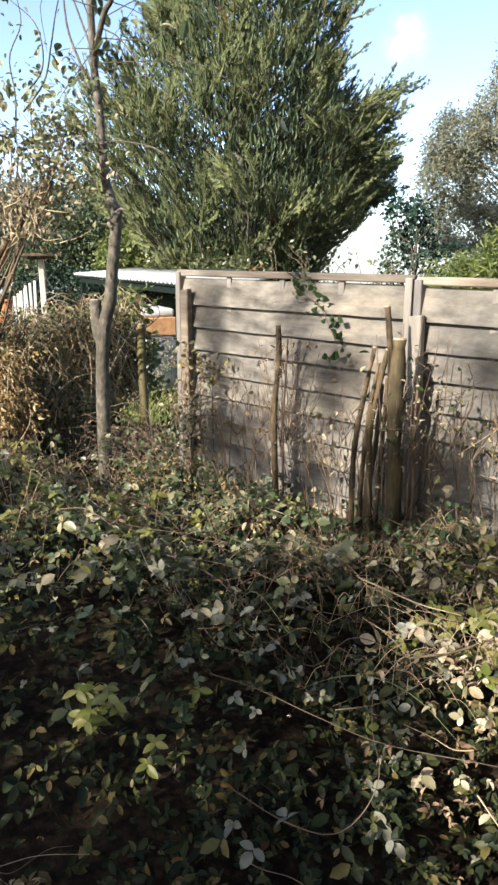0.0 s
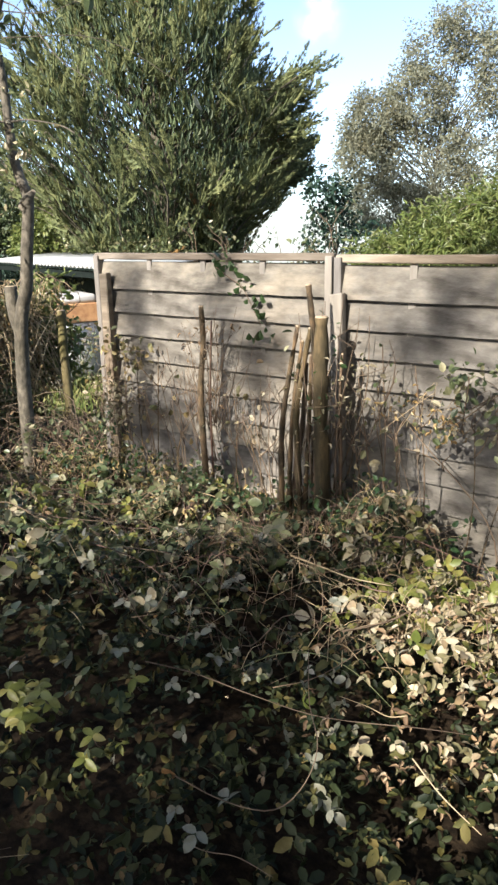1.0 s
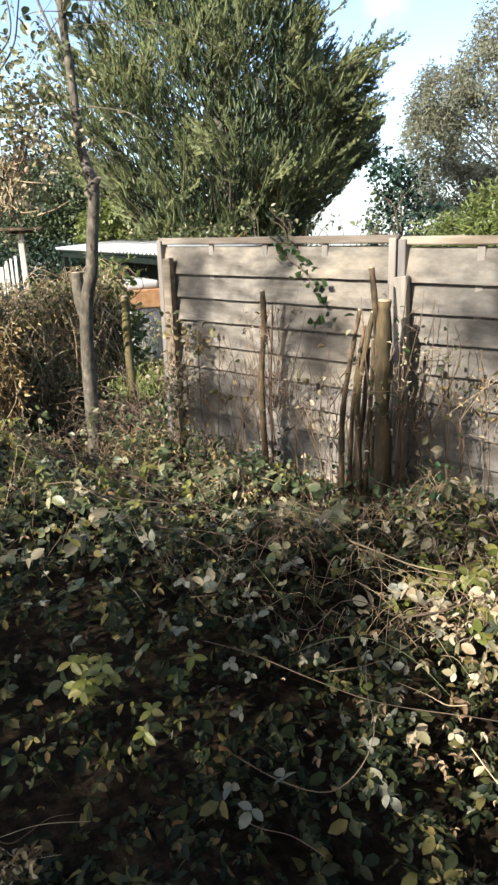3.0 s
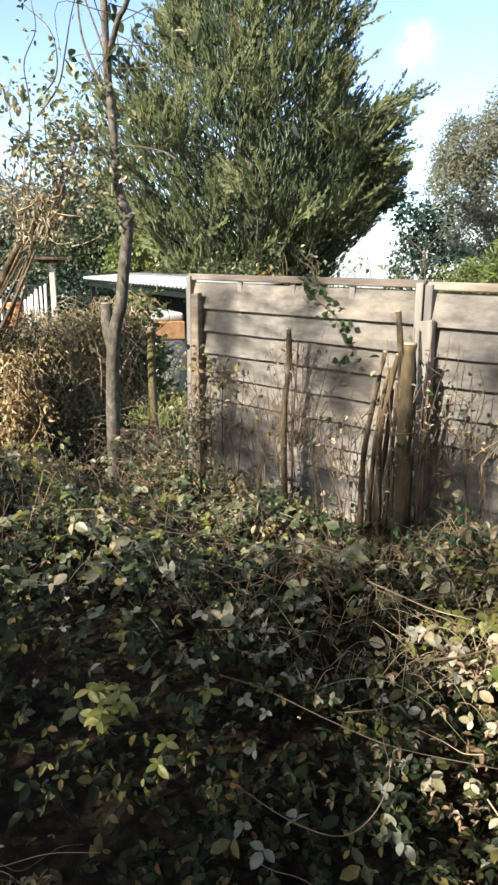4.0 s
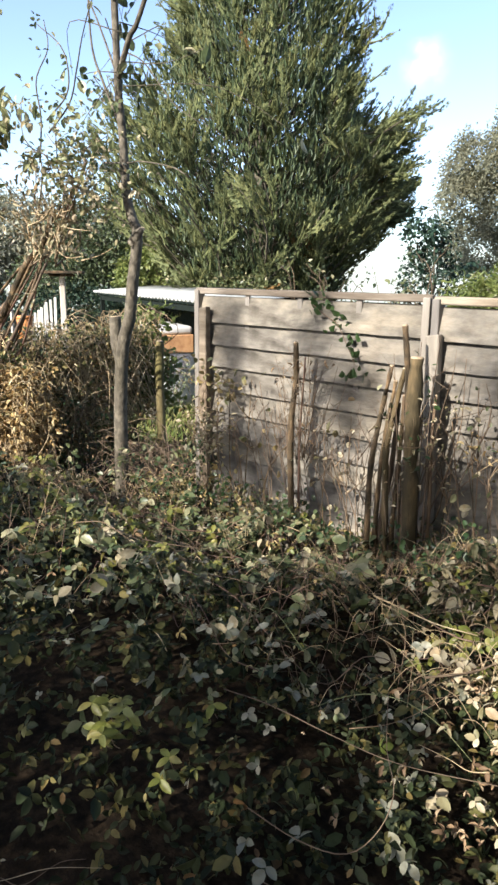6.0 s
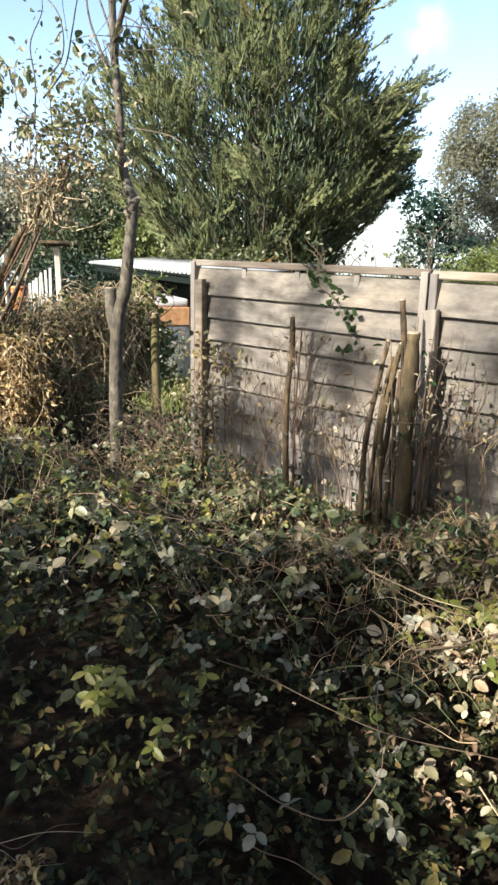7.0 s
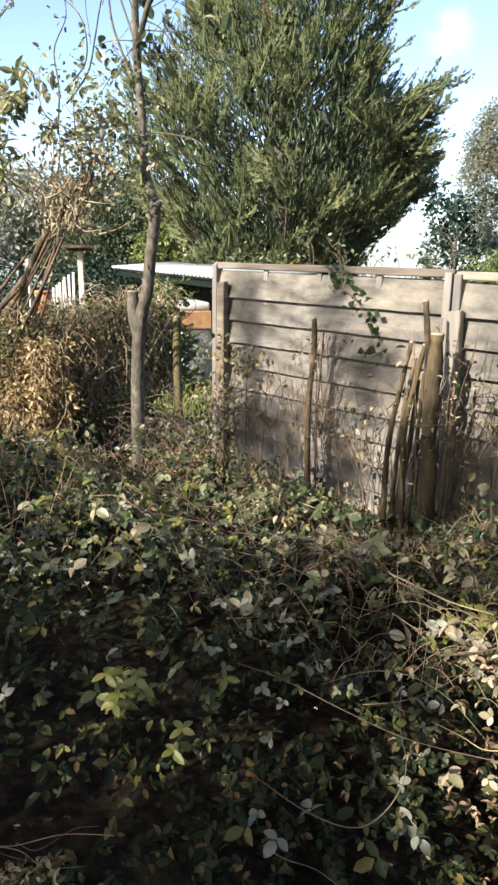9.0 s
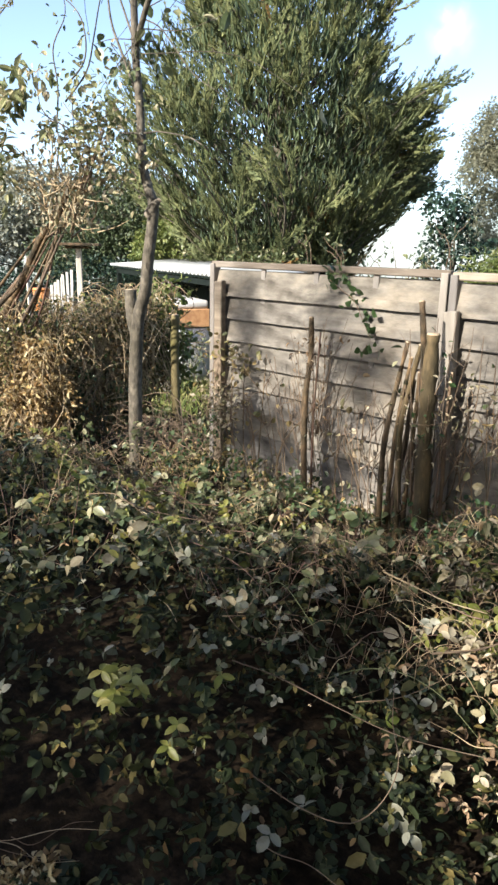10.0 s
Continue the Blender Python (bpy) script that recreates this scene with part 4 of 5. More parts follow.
def trifoliate(rng, p, z, size, template):
    """Leaves of three leaflets on arching stalks at the given places."""
    n = len(p)
    az = rng.uniform(0, 2 * np.pi, n)
    vs = []
    lean = np.stack([np.cos(az), np.sin(az), rng.normal(-0.15, 0.35, n)], 1)
    normal = np.array([0.15, -0.35, 1.0]) + rng.normal(0, 0.75, (n, 3))
    base = np.c_[p, z]
    s = size * np.clip(rng.lognormal(-0.05, 0.38, n), 0.4, 1.65)
    for k, turn in enumerate((0.0, 1.25, -1.25)):
        side = np.cross(normal, lean)
        axis = lean * math.cos(turn) + side * math.sin(turn)
        at = base + (lean * 0.2 * s[:, None] if k == 0 else 0)
        vs.append(scatter(template, frames_along(axis, rng, normal, 0.25), s * (1.1 if k == 0 else 0.9), at))
    return joined(vs)


def build_brambles():
    rng = np.random.default_rng(81)
    n = 40000
    p = bed_points(rng, n, -2.6, 4.6, -3.4, 0.15)
    p = p[~((p[:, 0] > -0.1) & (p[:, 1] > -0.06))]
    away = np.hypot(p[:, 0] - 3.81, p[:, 1] + 3.42)
    p = p[rng.random(len(p)) > 0.20 * np.clip((2.35 - away) / 0.45, 0, 1)]
    hole = np.sin(6.1 * p[:, 0] + 2.2 * np.sin(3.7 * p[:, 1])) * np.sin(6.7 * p[:, 1] - 1.4 + 1.8 * np.sin(4.3 * p[:, 0]))
    p = p[rng.random(len(p)) < np.clip(0.62 + 0.8 * hole, np.where(np.hypot(p[:, 0] - 3.81, p[:, 1] + 3.42) < 2.3, 0.35, 0.14), 1.0)]
    top = bed_height(p[:, 0], p[:, 1])
    depth = rng.random(len(p)) ** 1.35
    g = ground_height(p[:, 0], p[:, 1])
    z = top - depth * (top - g) * 0.85 + rng.normal(0, 0.03, len(p))
    # sprays with dark gaps between them
    gap = np.sin(19 * p[:, 0] + 3.0 * np.sin(7 * p[:, 1])) * np.sin(21 * p[:, 1] + 2.5 * np.sin(8 * z)) + 0.9 * np.sin(27 * z + 2.0 * np.sin(9 * p[:, 0]))
    keep = gap + rng.normal(0, 0.35, len(p)) > -0.55
    p, z, g = p[keep], z[keep], g[keep]
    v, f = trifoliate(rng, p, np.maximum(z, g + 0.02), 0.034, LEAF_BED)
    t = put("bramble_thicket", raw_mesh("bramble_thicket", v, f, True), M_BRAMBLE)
    tagged(t, "dense low bramble thicket of dark glossy leaves before the fence", "brambles", kind="stuff")
    # canes
    canes = []
    for _ in range(240):
        q = bed_points(rng, 1, -2.4, 4.4, -3.2, -0.1)
        if not len(q):
            continue
        a = q[0]
        az, length = rng.uniform(0, 6.28), rng.uniform(0.3, 0.75)
        pts = []
        for s in (0, 0.35, 0.7, 1.0):
            x, y = a[0] + math.cos(az) * s * length, min(-0.08, a[1] + math.sin(az) * s * length)
            pts.append((x, y, float(bed_height(x, y)) - 0.12 + 0.22 * math.sin(3.1 * s) * rng.uniform(0.3, 1)))
        if min(math.hypot(x - 3.81, y + 3.42) for x, y, _ in pts) < rng.uniform(2.1, 2.7):
            continue
        canes.append(tube(pts, rng.uniform(0.0012, 0.0032), 0.0009, 5, 14))
    half = len(canes) // 2
    put("canes", raw_mesh("canes", *joined(canes[:half]), True), M_CANE, t, label="arching thin brown canes")
    put("canes", raw_mesh("canes", *joined(canes[half:]), True), M_REDCANE, t, label="arching thin dark red canes")
    straws = []
    for _ in range(420):
        q = bed_points(rng, 1, -1.5, 4.2, -2.9, -0.1)
        if not len(q):
            continue
        x, y = q[0]
        if math.hypot(x - 3.81, y + 3.42) < 2.2:
            continue
        z = float(bed_height(x, y))
        e = np.array([rng.normal(0, 0.16), rng.normal(0, 0.12), rng.uniform(-0.03, 0.10)])
        a = np.array([x, y, z])
        b = a + e
        b[1] = min(b[1], -0.06)
        straws.append(tube([a, (a + b) / 2 + rng.normal(0, 0.008, 3), b], 0.0016, 0.0008, 4, 5))
    v, f = joined(straws)
    put("dead_stalks", raw_mesh("dead_stalks", v, f, True), M_TWIG, t, label="short dead straw-coloured stalks")
    # leaves that can be told apart, in the stretch beside the path
    tri = []
    for k in range(6):
        r2 = np.random.default_rng(90 + k)
        tri.append(raw_mesh("leaf", *trifoliate(r2, np.zeros((1, 2)), np.zeros(1), 0.036, LEAF_OVAL if k % 3 else LEAF_DRY), True))
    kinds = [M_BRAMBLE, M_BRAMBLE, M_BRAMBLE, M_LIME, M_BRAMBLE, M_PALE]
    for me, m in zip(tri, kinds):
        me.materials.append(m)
    p = bed_points(rng, 1500, 1.2, 3.5, -2.6, -0.6)
    p = p[np.hypot(p[:, 0] - 3.81, p[:, 1] + 3.42) > rng.uniform(1.8, 3.0, len(p))][:290]
    for i, (x, y) in enumerate(p):
        z = float(bed_height(x, y)) + rng.uniform(-0.03, 0.05)
        put("leaf", tri[i % 6], None, t, pose(x, y, z, rng.uniform(-30, 30), rng.uniform(-30, 30), rng.uniform(0, 360)))
    return t


build_brambles()


def build_bright_leaves():
    """Whorls of yellow-green leaves and a few pale ones that stand out on the dark thicket."""
    rng = np.random.default_rng(95)
    t = empty("yellow_green_spray", (2.2, -2.38, 0.62))
    tagged(t, "yellow-green bramble spray with whorled leaves on the thicket", "bramble spray")
    o = np.array([2.2, -2.38, 0.62])
    blade = leaf_shape(0.5, 0.10, -0.22)
    for k, (x, y, z) in enumerate(((2.17, -2.40, 0.69), (2.23, -2.38, 0.68), (2.25, -2.35, 0.71), (2.23, -2.38, 0.60), (2.20, -2.40, 0.62), (2.28, -2.33, 0.66), (2.39, -2.32, 0.50), (2.31, -2.10, 0.55)) * 2):
        at = np.array([x, y, z]) - o + (rng.normal(0, 0.03, 3) if k > 7 else 0)
        n = rng.integers(3, 6)
        az = rng.uniform(0, 6.28) + np.arange(n) * 6.28 / n + rng.normal(0, 0.2, n)
        axis = np.c_[np.cos(az), np.sin(az), rng.uniform(-0.4, 0.3, n)]
        v, f = scatter(blade, frames_along(axis, rng, np.array([0.5, -0.5, 1.0]), 0.25), rng.uniform(0.038, 0.056, n), np.repeat(at[None], n, 0))
        whorl = put("whorl", raw_mesh("whorl", v, f, True), M_LIME, t)
        v, f = tube([at, at + (-0.01, 0.02, -0.05), at + (-0.04, 0.06, -0.10)], 0.0014, 0.0018, 5, 7)
        put("stalk", raw_mesh("stalk", v, f, True), M_CANE, whorl)
    t = empty("pale_bramble_leaves", (2.8, -1.9, 0.45))
    tagged(t, "pale silvery bramble leaves standing out of the thicket", "bramble leaves")
    o = np.array([2.8, -1.9, 0.45])
    for x, y, z in ((2.78, -2.28, 0.42), (2.65, -2.22, 0.38), (2.76, -2.11, 0.39), (3.00, -1.98, 0.43), (3.06, -2.05, 0.47), (2.92, -1.93, 0.47), (2.79, -1.65, 0.55), (2.86, -1.71, 0.51), (2.90, -1.68, 0.50),
                    (2.27, -2.25, 0.63), (2.45, -1.68, 0.54)):
        v, f = trifoliate(rng, np.array([[x - o[0], y - o[1]]]), np.array([z - o[2] + 0.01]), 0.040, LEAF_OVAL)
        put("leaf", raw_mesh("leaf", v, f, True), M_SILVER, t)


build_bright_leaves()


def build_dry_heap():
    """Pale, dried leaves in the sunny part of the bed, with yellow-green ones among them."""
    rng = np.random.default_rng(83)
    def heap(name, n, cx, cy, sx, sy, mat, shape, size, label, up=0.03):
        p = np.stack([rng.normal(cx, sx, n), np.minimum(rng.normal(cy, sy, n), -0.08)], 1)
        p = p[np.hypot(p[:, 0] - 3.81, p[:, 1] + 3.42) > (1.0 if name == "brown_litter" else 1.75)]
        z = bed_height(p[:, 0], p[:, 1]) + rng.normal(0, 0.035, len(p)) + up
        v, f = trifoliate(rng, p, z, size, shape)
        tagged(put(name, raw_mesh(name, v, f, True), mat), label, "leaves", kind="stuff")
    heap("pale_dry_leaves", 190, 3.16, -1.2, 0.22, 0.28, M_PALE, LEAF_OVAL, 0.034, "pale dried bramble leaves lying on the thicket")
    heap("pale_dry_leaves", 220, 3.16, -1.2, 0.24, 0.28, M_PALE, LEAF_DRY, 0.026, "curled pale dried leaves lying on the thicket", 0.0)
    heap("brown_litter", 420, 3.08, -1.25, 0.26, 0.28, M_LITTER, LEAF_DRY, 0.020, "brown curled leaf litter caught in the sunny brambles", 0.0)
    heap("pale_dry_leaves", 260, 3.05, -0.45, 0.35, 0.25, M_PALE, LEAF_DRY, 0.038, "pale dried leaves at the foot of the fence")
    heap("pale_dry_leaves", 70, 0.1, -0.8, 0.6, 0.22, M_PALE, LEAF_DRY, 0.036, "pale dried leaves along the back of the brambles", 0.02)
    heap("silvery_leaves", 150, 2.0, -1.5, 0.7, 0.4, M_SILVER, LEAF_OVAL, 0.030, "silvery pale bramble leaves scattered over the thicket", 0.0)
    heap("pale_green_leaves", 230, 1.1, -0.5, 0.55, 0.17, M_SHRUB, LEAF_OVAL, 0.048, "dull silvery green leaves along the foot of the fence", 0.04)
    heap("mid_green_leaves", 620, 1.1, -1.55, 0.6, 0.45, M_SHRUB, LEAF_OVAL, 0.036, "dull green bramble leaves with pale edges", 0.0)
    heap("yellow_green_leaves", 210, 2.98, -0.95, 0.24, 0.22, M_LIME, LEAF_OVAL, 0.036, "yellow-green young bramble leaves")
    heap("yellow_green_leaves", 120, 1.2, -1.55, 0.35, 0.3, M_LIME, LEAF_OVAL, 0.036, "yellow-green leaves on the thicket")
    heap("yellow_green_leaves", 80, 0.3, -0.9, 0.6, 0.3, M_LIME, LEAF_OVAL, 0.04, "yellow-green leaves along the thicket edge")
    for mat, n, label in ((M_LITTER, 560, "brown dead leaf bits caught in the brambles"), (M_BRUSH, 480, "small dull and golden leaf bits on the brambles")):
        p = bed_points(rng, n, -0.6, 3.7, -2.4, -0.08)
        p = p[np.hypot(p[:, 0] - 3.81, p[:, 1] + 3.42) > rng.uniform(1.9, 2.9, len(p))]
        z = bed_height(p[:, 0], p[:, 1]) + rng.normal(-0.02, 0.04, len(p))
        v, f = trifoliate(rng, p, z, 0.02, LEAF_DRY)
        tagged(put("leaf_bits", raw_mesh("leaf_bits", v, f), mat), label, "leaves", kind="stuff")
    heap("brown_litter", 210, 2.36, -2.80, 0.05, 0.06, M_GOLD, LEAF_DRY, 0.020, "brown leaf litter beside the thicket", 0.0)


build_dry_heap()


def build_dead_wood():
    """Dead red-brown and bleached branches lying on the brambles."""
    rng = np.random.default_rng(87)
    t = empty("dead_branches", (0.5, -1.1, 0.5))
    tagged(t, "dead reddish and bleached branches lying across the brambles", "dead branches")
    o = np.array([0.5, -1.1, 0.5])
    def lay(x0, y0, x1, y1, r, mat, lift=0.05):
        pts = []
        for u in (0, 0.3, 0.65, 1.0):
            x, y = x0 + (x1 - x0) * u + rng.normal(0, 0.012), y0 + (y1 - y0) * u + rng.normal(0, 0.012)
            pts.append(np.array([x, min(y, -0.08), float(bed_height(x, y)) * 0.4 + 0.6 * max(float(bed_height(x0, y0)), float(bed_height(x1, y1))) + lift]) - o)
        v, f = tube(pts, r, r * 0.45, 6, 16, 0.06, rng)
        put("branch", raw_mesh("branch", v, f, True), mat, t)
    for k in range(9):
        x, y = rng.uniform(-0.3, 0.6), rng.uniform(-1.15, -0.85)
        lay(x, y, x + rng.uniform(0.2, 0.45), y + rng.normal(0, 0.12), rng.uniform(0.002, 0.004), (M_REDCANE, M_TWIG, M_STRAW)[k % 3], 0.0)
    lay(1.3, -1.68, 1.6, -1.35, 0.003, M_TWIG, 0.0)
    # single stems that stand out over the leaves
    for pts, r, mat in (([(2.30, -1.97, 0.60), (2.461, -1.91, 0.585), (2.643, -1.832, 0.53), (2.862, -1.762, 0.50), (3.118, -1.598, 0.47), (3.25, -1.50, 0.44)], 0.0021, M_TWIG),
                        ([(2.607, -2.173, 0.445), (2.765, -2.144, 0.42), (2.91, -2.115, 0.445), (2.965, -2.043, 0.50), (2.951, -1.942, 0.56), (2.805, -1.75, 0.52), (2.72, -1.62, 0.62)], 0.0020, M_TWIG),
                        ([(3.134, -1.691, 0.43), (3.24, -1.718, 0.37), (3.367, -1.729, 0.31)], 0.0024, M_STRAW),
                        ([(2.786, -1.505, 0.65), (2.879, -1.369, 0.65), (2.923, -1.246, 0.655), (2.937, -1.031, 0.65)], 0.0042, M_TWIG)):
        v, f = tube([np.array(p) - o for p in pts], r, r * 0.6, 6, 24, 0.05, rng)
        put("cane", raw_mesh("cane", v, f, True), mat, t)
    lay(2.72, -2.30, 3.0, -2.22, 0.0018, M_CANE, 0.03)
    for _ in range(26):
        x, y, a, ln = rng.uniform(-0.2, 3.2), -rng.uniform(0.3, 1.6), rng.uniform(0, 6.28), rng.uniform(0.2, 0.55)
        lay(x, y, x + ln * math.cos(a), y + ln * 0.6 * math.sin(a), rng.uniform(0.002, 0.0042), (M_REDCANE, M_CANE, M_TWIG, M_STRAW)[rng.integers(0, 4)])
    # long arching canes
    for k in range(20):
        x, y, a, ln = rng.uniform(0.2, 3.0), -rng.uniform(0.7, 2.1), rng.uniform(-1.2, 1.4), rng.uniform(0.45, 0.85)
        if math.hypot(x + ln * math.cos(a) - 3.81, y + 0.6 * ln * math.sin(a) + 3.42) < 2.0:
            continue
        arch, pts = rng.uniform(0.04, 0.16), []
        for u in (0, 0.25, 0.5, 0.75, 1.0):
            px, py = x + u * ln * math.cos(a) + rng.normal(0, 0.02), min(y + u * 0.6 * ln * math.sin(a) + rng.normal(0, 0.02), -0.1)
            pts.append(np.array([px, py, float(bed_height(px, py)) * 0.5 + 0.5 * float(bed_height(x, y)) - 0.02 + arch * math.sin(math.pi * u)]) - o)
        v, f = tube(pts, rng.uniform(0.0018, 0.0030), 0.0011, 6, 20, 0.04, rng)
        put("cane", raw_mesh("cane", v, f, True), (M_CANE, M_REDCANE, M_TWIG, M_LIMESTEM)[k % 4], t)
    for k in range(4):
        a = rng.uniform(-0.25, 0.25)
        lay(2.18 + 0.02 * k, -2.86 + 0.03 * k, 2.42 + rng.uniform(-0.05, 0.05), -2.62 + a * 0.3 + 0.01 * k, 0.0014, (M_STRAW, M_TWIG)[k % 2], 0.0)
    # a tangle of thin crooked stems over the leaves
    for mat, n, label in ((M_REDCANE, 150, "thin dark red crooked stems over the brambles"), (M_TWIG, 170, "thin dead brown crooked stems over the brambles"), (M_STRAW, 110, "thin straw-coloured crooked stems over the brambles")):
        out = []
        while len(out) < n:
            x, y = rng.uniform(-0.4, 3.6), -abs(rng.normal(0.9, 0.65)) - 0.1
            if math.hypot(x - 3.81, y + 3.42) < rng.uniform(2.0, 2.6):
                continue
            a, ln = rng.uniform(0, 6.28), rng.uniform(0.12, 0.5)
            d = np.array([math.cos(a), 0.7 * math.sin(a), 0.0]) * ln
            p0 = np.array([x, y, float(bed_height(x, y)) - 0.03])
            pts = [p0]
            for u in (0.33, 0.66, 1.0):
                q = p0 + d * u + rng.normal(0, 0.06 * ln, 3)
                q[1] = min(q[1], -0.07)
                q[2] = float(bed_height(q[0], q[1])) + rng.uniform(-0.03, 0.08) * (2 - abs(2 * u - 1))
                pts.append(q)
            out.append(tube(pts, rng.uniform(0.0011, 0.0026), 0.0007, 5, 11))
        v, f = joined(out)
        tagged(put("crooked_stems", raw_mesh("crooked_stems", v, f, True), mat), label, "stems", kind="stuff")
    # dead grass in the sunny patch and along the foot of the fence
    blades = []
    for cx, cy, sx, sy, n in ((3.05, -1.3, 0.28, 0.35, 260), (2.6, -0.35, 0.45, 0.16, 200), (1.2, -0.45, 0.8, 0.2, 90), (0.0, -0.5, 0.5, 0.2, 50)):
        for _ in range(n):
            x, y = rng.normal(cx, sx), min(rng.normal(cy, sy), -0.1)
            if math.hypot(x - 3.81, y + 3.42) < 2.1:
                continue
            a = np.array([x, y, float(bed_height(x, y)) - 0.04])
            e = a + np.array([rng.normal(0, 0.10), rng.normal(0, 0.08), rng.uniform(0.03, 0.16)])
            e[1] = min(e[1], -0.06)
            blades.append(tube([a, (a + e) / 2 + np.array([0, 0, 0.03]), e], 0.0016, 0.0007, 4, 6))
    v, f = joined(blades)
    tagged(put("dead_grass", raw_mesh("dead_grass", v, f, True), M_STRAW), "pale dead grass stalks among the brambles", "dead grass", kind="stuff")


build_dead_wood()


def build_foot_weeds():
    rng = np.random.default_rng(85)
    for name, mat, smat, n, label in (("foot_weeds", M_IVY, M_TWIG, 210, "mixed green weeds along the foot of the fence"), ("dead_foot_weeds", M_BRUSH, M_TWIG, 90, "dead brown weeds along the foot of the fence")):
        stems, tips = [], []
        for _ in range(n):
            x, y = rng.uniform(-0.1, 3.3), -0.10 - abs(rng.normal(0, 0.28))
            z = float(bed_height(x, y)) - 0.08
            h = rng.uniform(0.08, 0.25) * (1.0 if y > -0.5 else 0.7)
            e = np.array([x + rng.normal(0, 0.10), min(y + rng.normal(0, 0.08), -0.06), z + h])
            a = np.array([x, y, z])
            stems.append(tube([a, (a + e) / 2 + rng.normal(0, 0.02, 3), e], 0.0022, 0.001, 4, 6))
            tips += [e, (a + e * 2) / 3]
        v, f = joined(stems)
        t = tagged(put(name, raw_mesh(name, v, f, True), smat), label, "weeds", kind="stuff")
        v, f = bunch(LEAF_OVAL if mat is M_IVY else LEAF_DRY, np.array(tips), 0.05, 4, 0.034, rng, 0.3)
        put("foliage", raw_mesh("foliage", v, f), mat, t)
    stalks = []
    for _ in range(70):
        q = bed_points(rng, 1, -0.2, 3.4, -2.6, -0.3)
        if not len(q):
            continue
        x, y = q[0]
        if math.hypot(x - 3.81, y + 3.42) < 2.3:
            continue
        z = float(bed_height(x, y)) - 0.1
        h = rng.uniform(0.15, 0.42)
        a, e = np.array([x, y, z]), np.array([x + rng.normal(0, 0.12), y + rng.normal(0, 0.08), z + h])
        stalks.append(tube([a, (a + e) / 2 + rng.normal(0, 0.025, 3), e], 0.0016, 0.0009, 5, 8))
    v, f = joined(stalks)
    tagged(put("dead_stalks", raw_mesh("dead_stalks", v, f, True), M_CANE), "thin dead stalks standing out of the brambles", "stalks", kind="stuff")


build_foot_weeds()

# ---------------------------------------------------------------- garden behind the fence
def build_shed():
    """Low open-fronted store with a corrugated roof; its front runs from the far to the near end."""
    far, near = Vector((-8.9, 5.42, 0)), Vector((-3.2, 3.49, 0))
    length = (near - far).length
    turn = math.degrees(math.atan2(near.y - far.y, near.x - far.x))
    t = empty("open_shed", tuple(far), turn)
    tagged(t, "low open-fronted shed, inside coloured near black as shade, with a pale corrugated roof", "shed")
    n = int(length / 0.02)
    xs = np.linspace(-0.15, length + 0.15, n)
    wave = 0.020 * np.sin(xs / 0.16 * 2 * np.pi)
    v = np.concatenate([np.stack([xs, np.full(n, y), z + wave + e], 1) for y, z, e in ((-0.25, 1.565, 0), (1.35, 1.69, 0), (1.35, 1.69, -0.006), (-0.25, 1.565, -0.006))])
    k = np.arange(n - 1)
    f = np.concatenate([np.stack([a * n + k, a * n + k + 1, b * n + k + 1, b * n + k], 1) for a, b in ((0, 1), (1, 2), (2, 3), (3, 0))])
    put("roof", raw_mesh("roof", v, f, True), M_TIN, t, label="pale corrugated sheet roof")
    put("fascia", bm_mesh("fascia", box((length + 0.3, 0.025, 0.055), (length / 2, -0.16, 1.530), 0.004)), M_FASCIA, t, label="thin fascia board, near black for the shade under the eave")
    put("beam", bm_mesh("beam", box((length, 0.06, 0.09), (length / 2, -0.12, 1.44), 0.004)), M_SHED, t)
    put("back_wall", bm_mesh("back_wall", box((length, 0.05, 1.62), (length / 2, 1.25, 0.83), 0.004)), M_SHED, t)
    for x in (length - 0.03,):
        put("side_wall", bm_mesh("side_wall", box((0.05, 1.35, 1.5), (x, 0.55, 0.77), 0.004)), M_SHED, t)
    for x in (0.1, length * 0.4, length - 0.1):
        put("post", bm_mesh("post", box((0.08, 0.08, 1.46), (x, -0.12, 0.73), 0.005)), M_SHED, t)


build_shed()


def rounded_block(size, r, segments=4):
    bm = bmesh.new()
    bmesh.ops.create_cube(bm, size=1)
    bmesh.ops.scale(bm, vec=size, verts=bm.verts)
    bmesh.ops.bevel(bm, geom=bm.edges[:], offset=r, segments=segments, affect="EDGES", profile=0.5)
    bmesh.ops.translate(bm, vec=(0, 0, size[2] / 2), verts=bm.verts)
    return bm


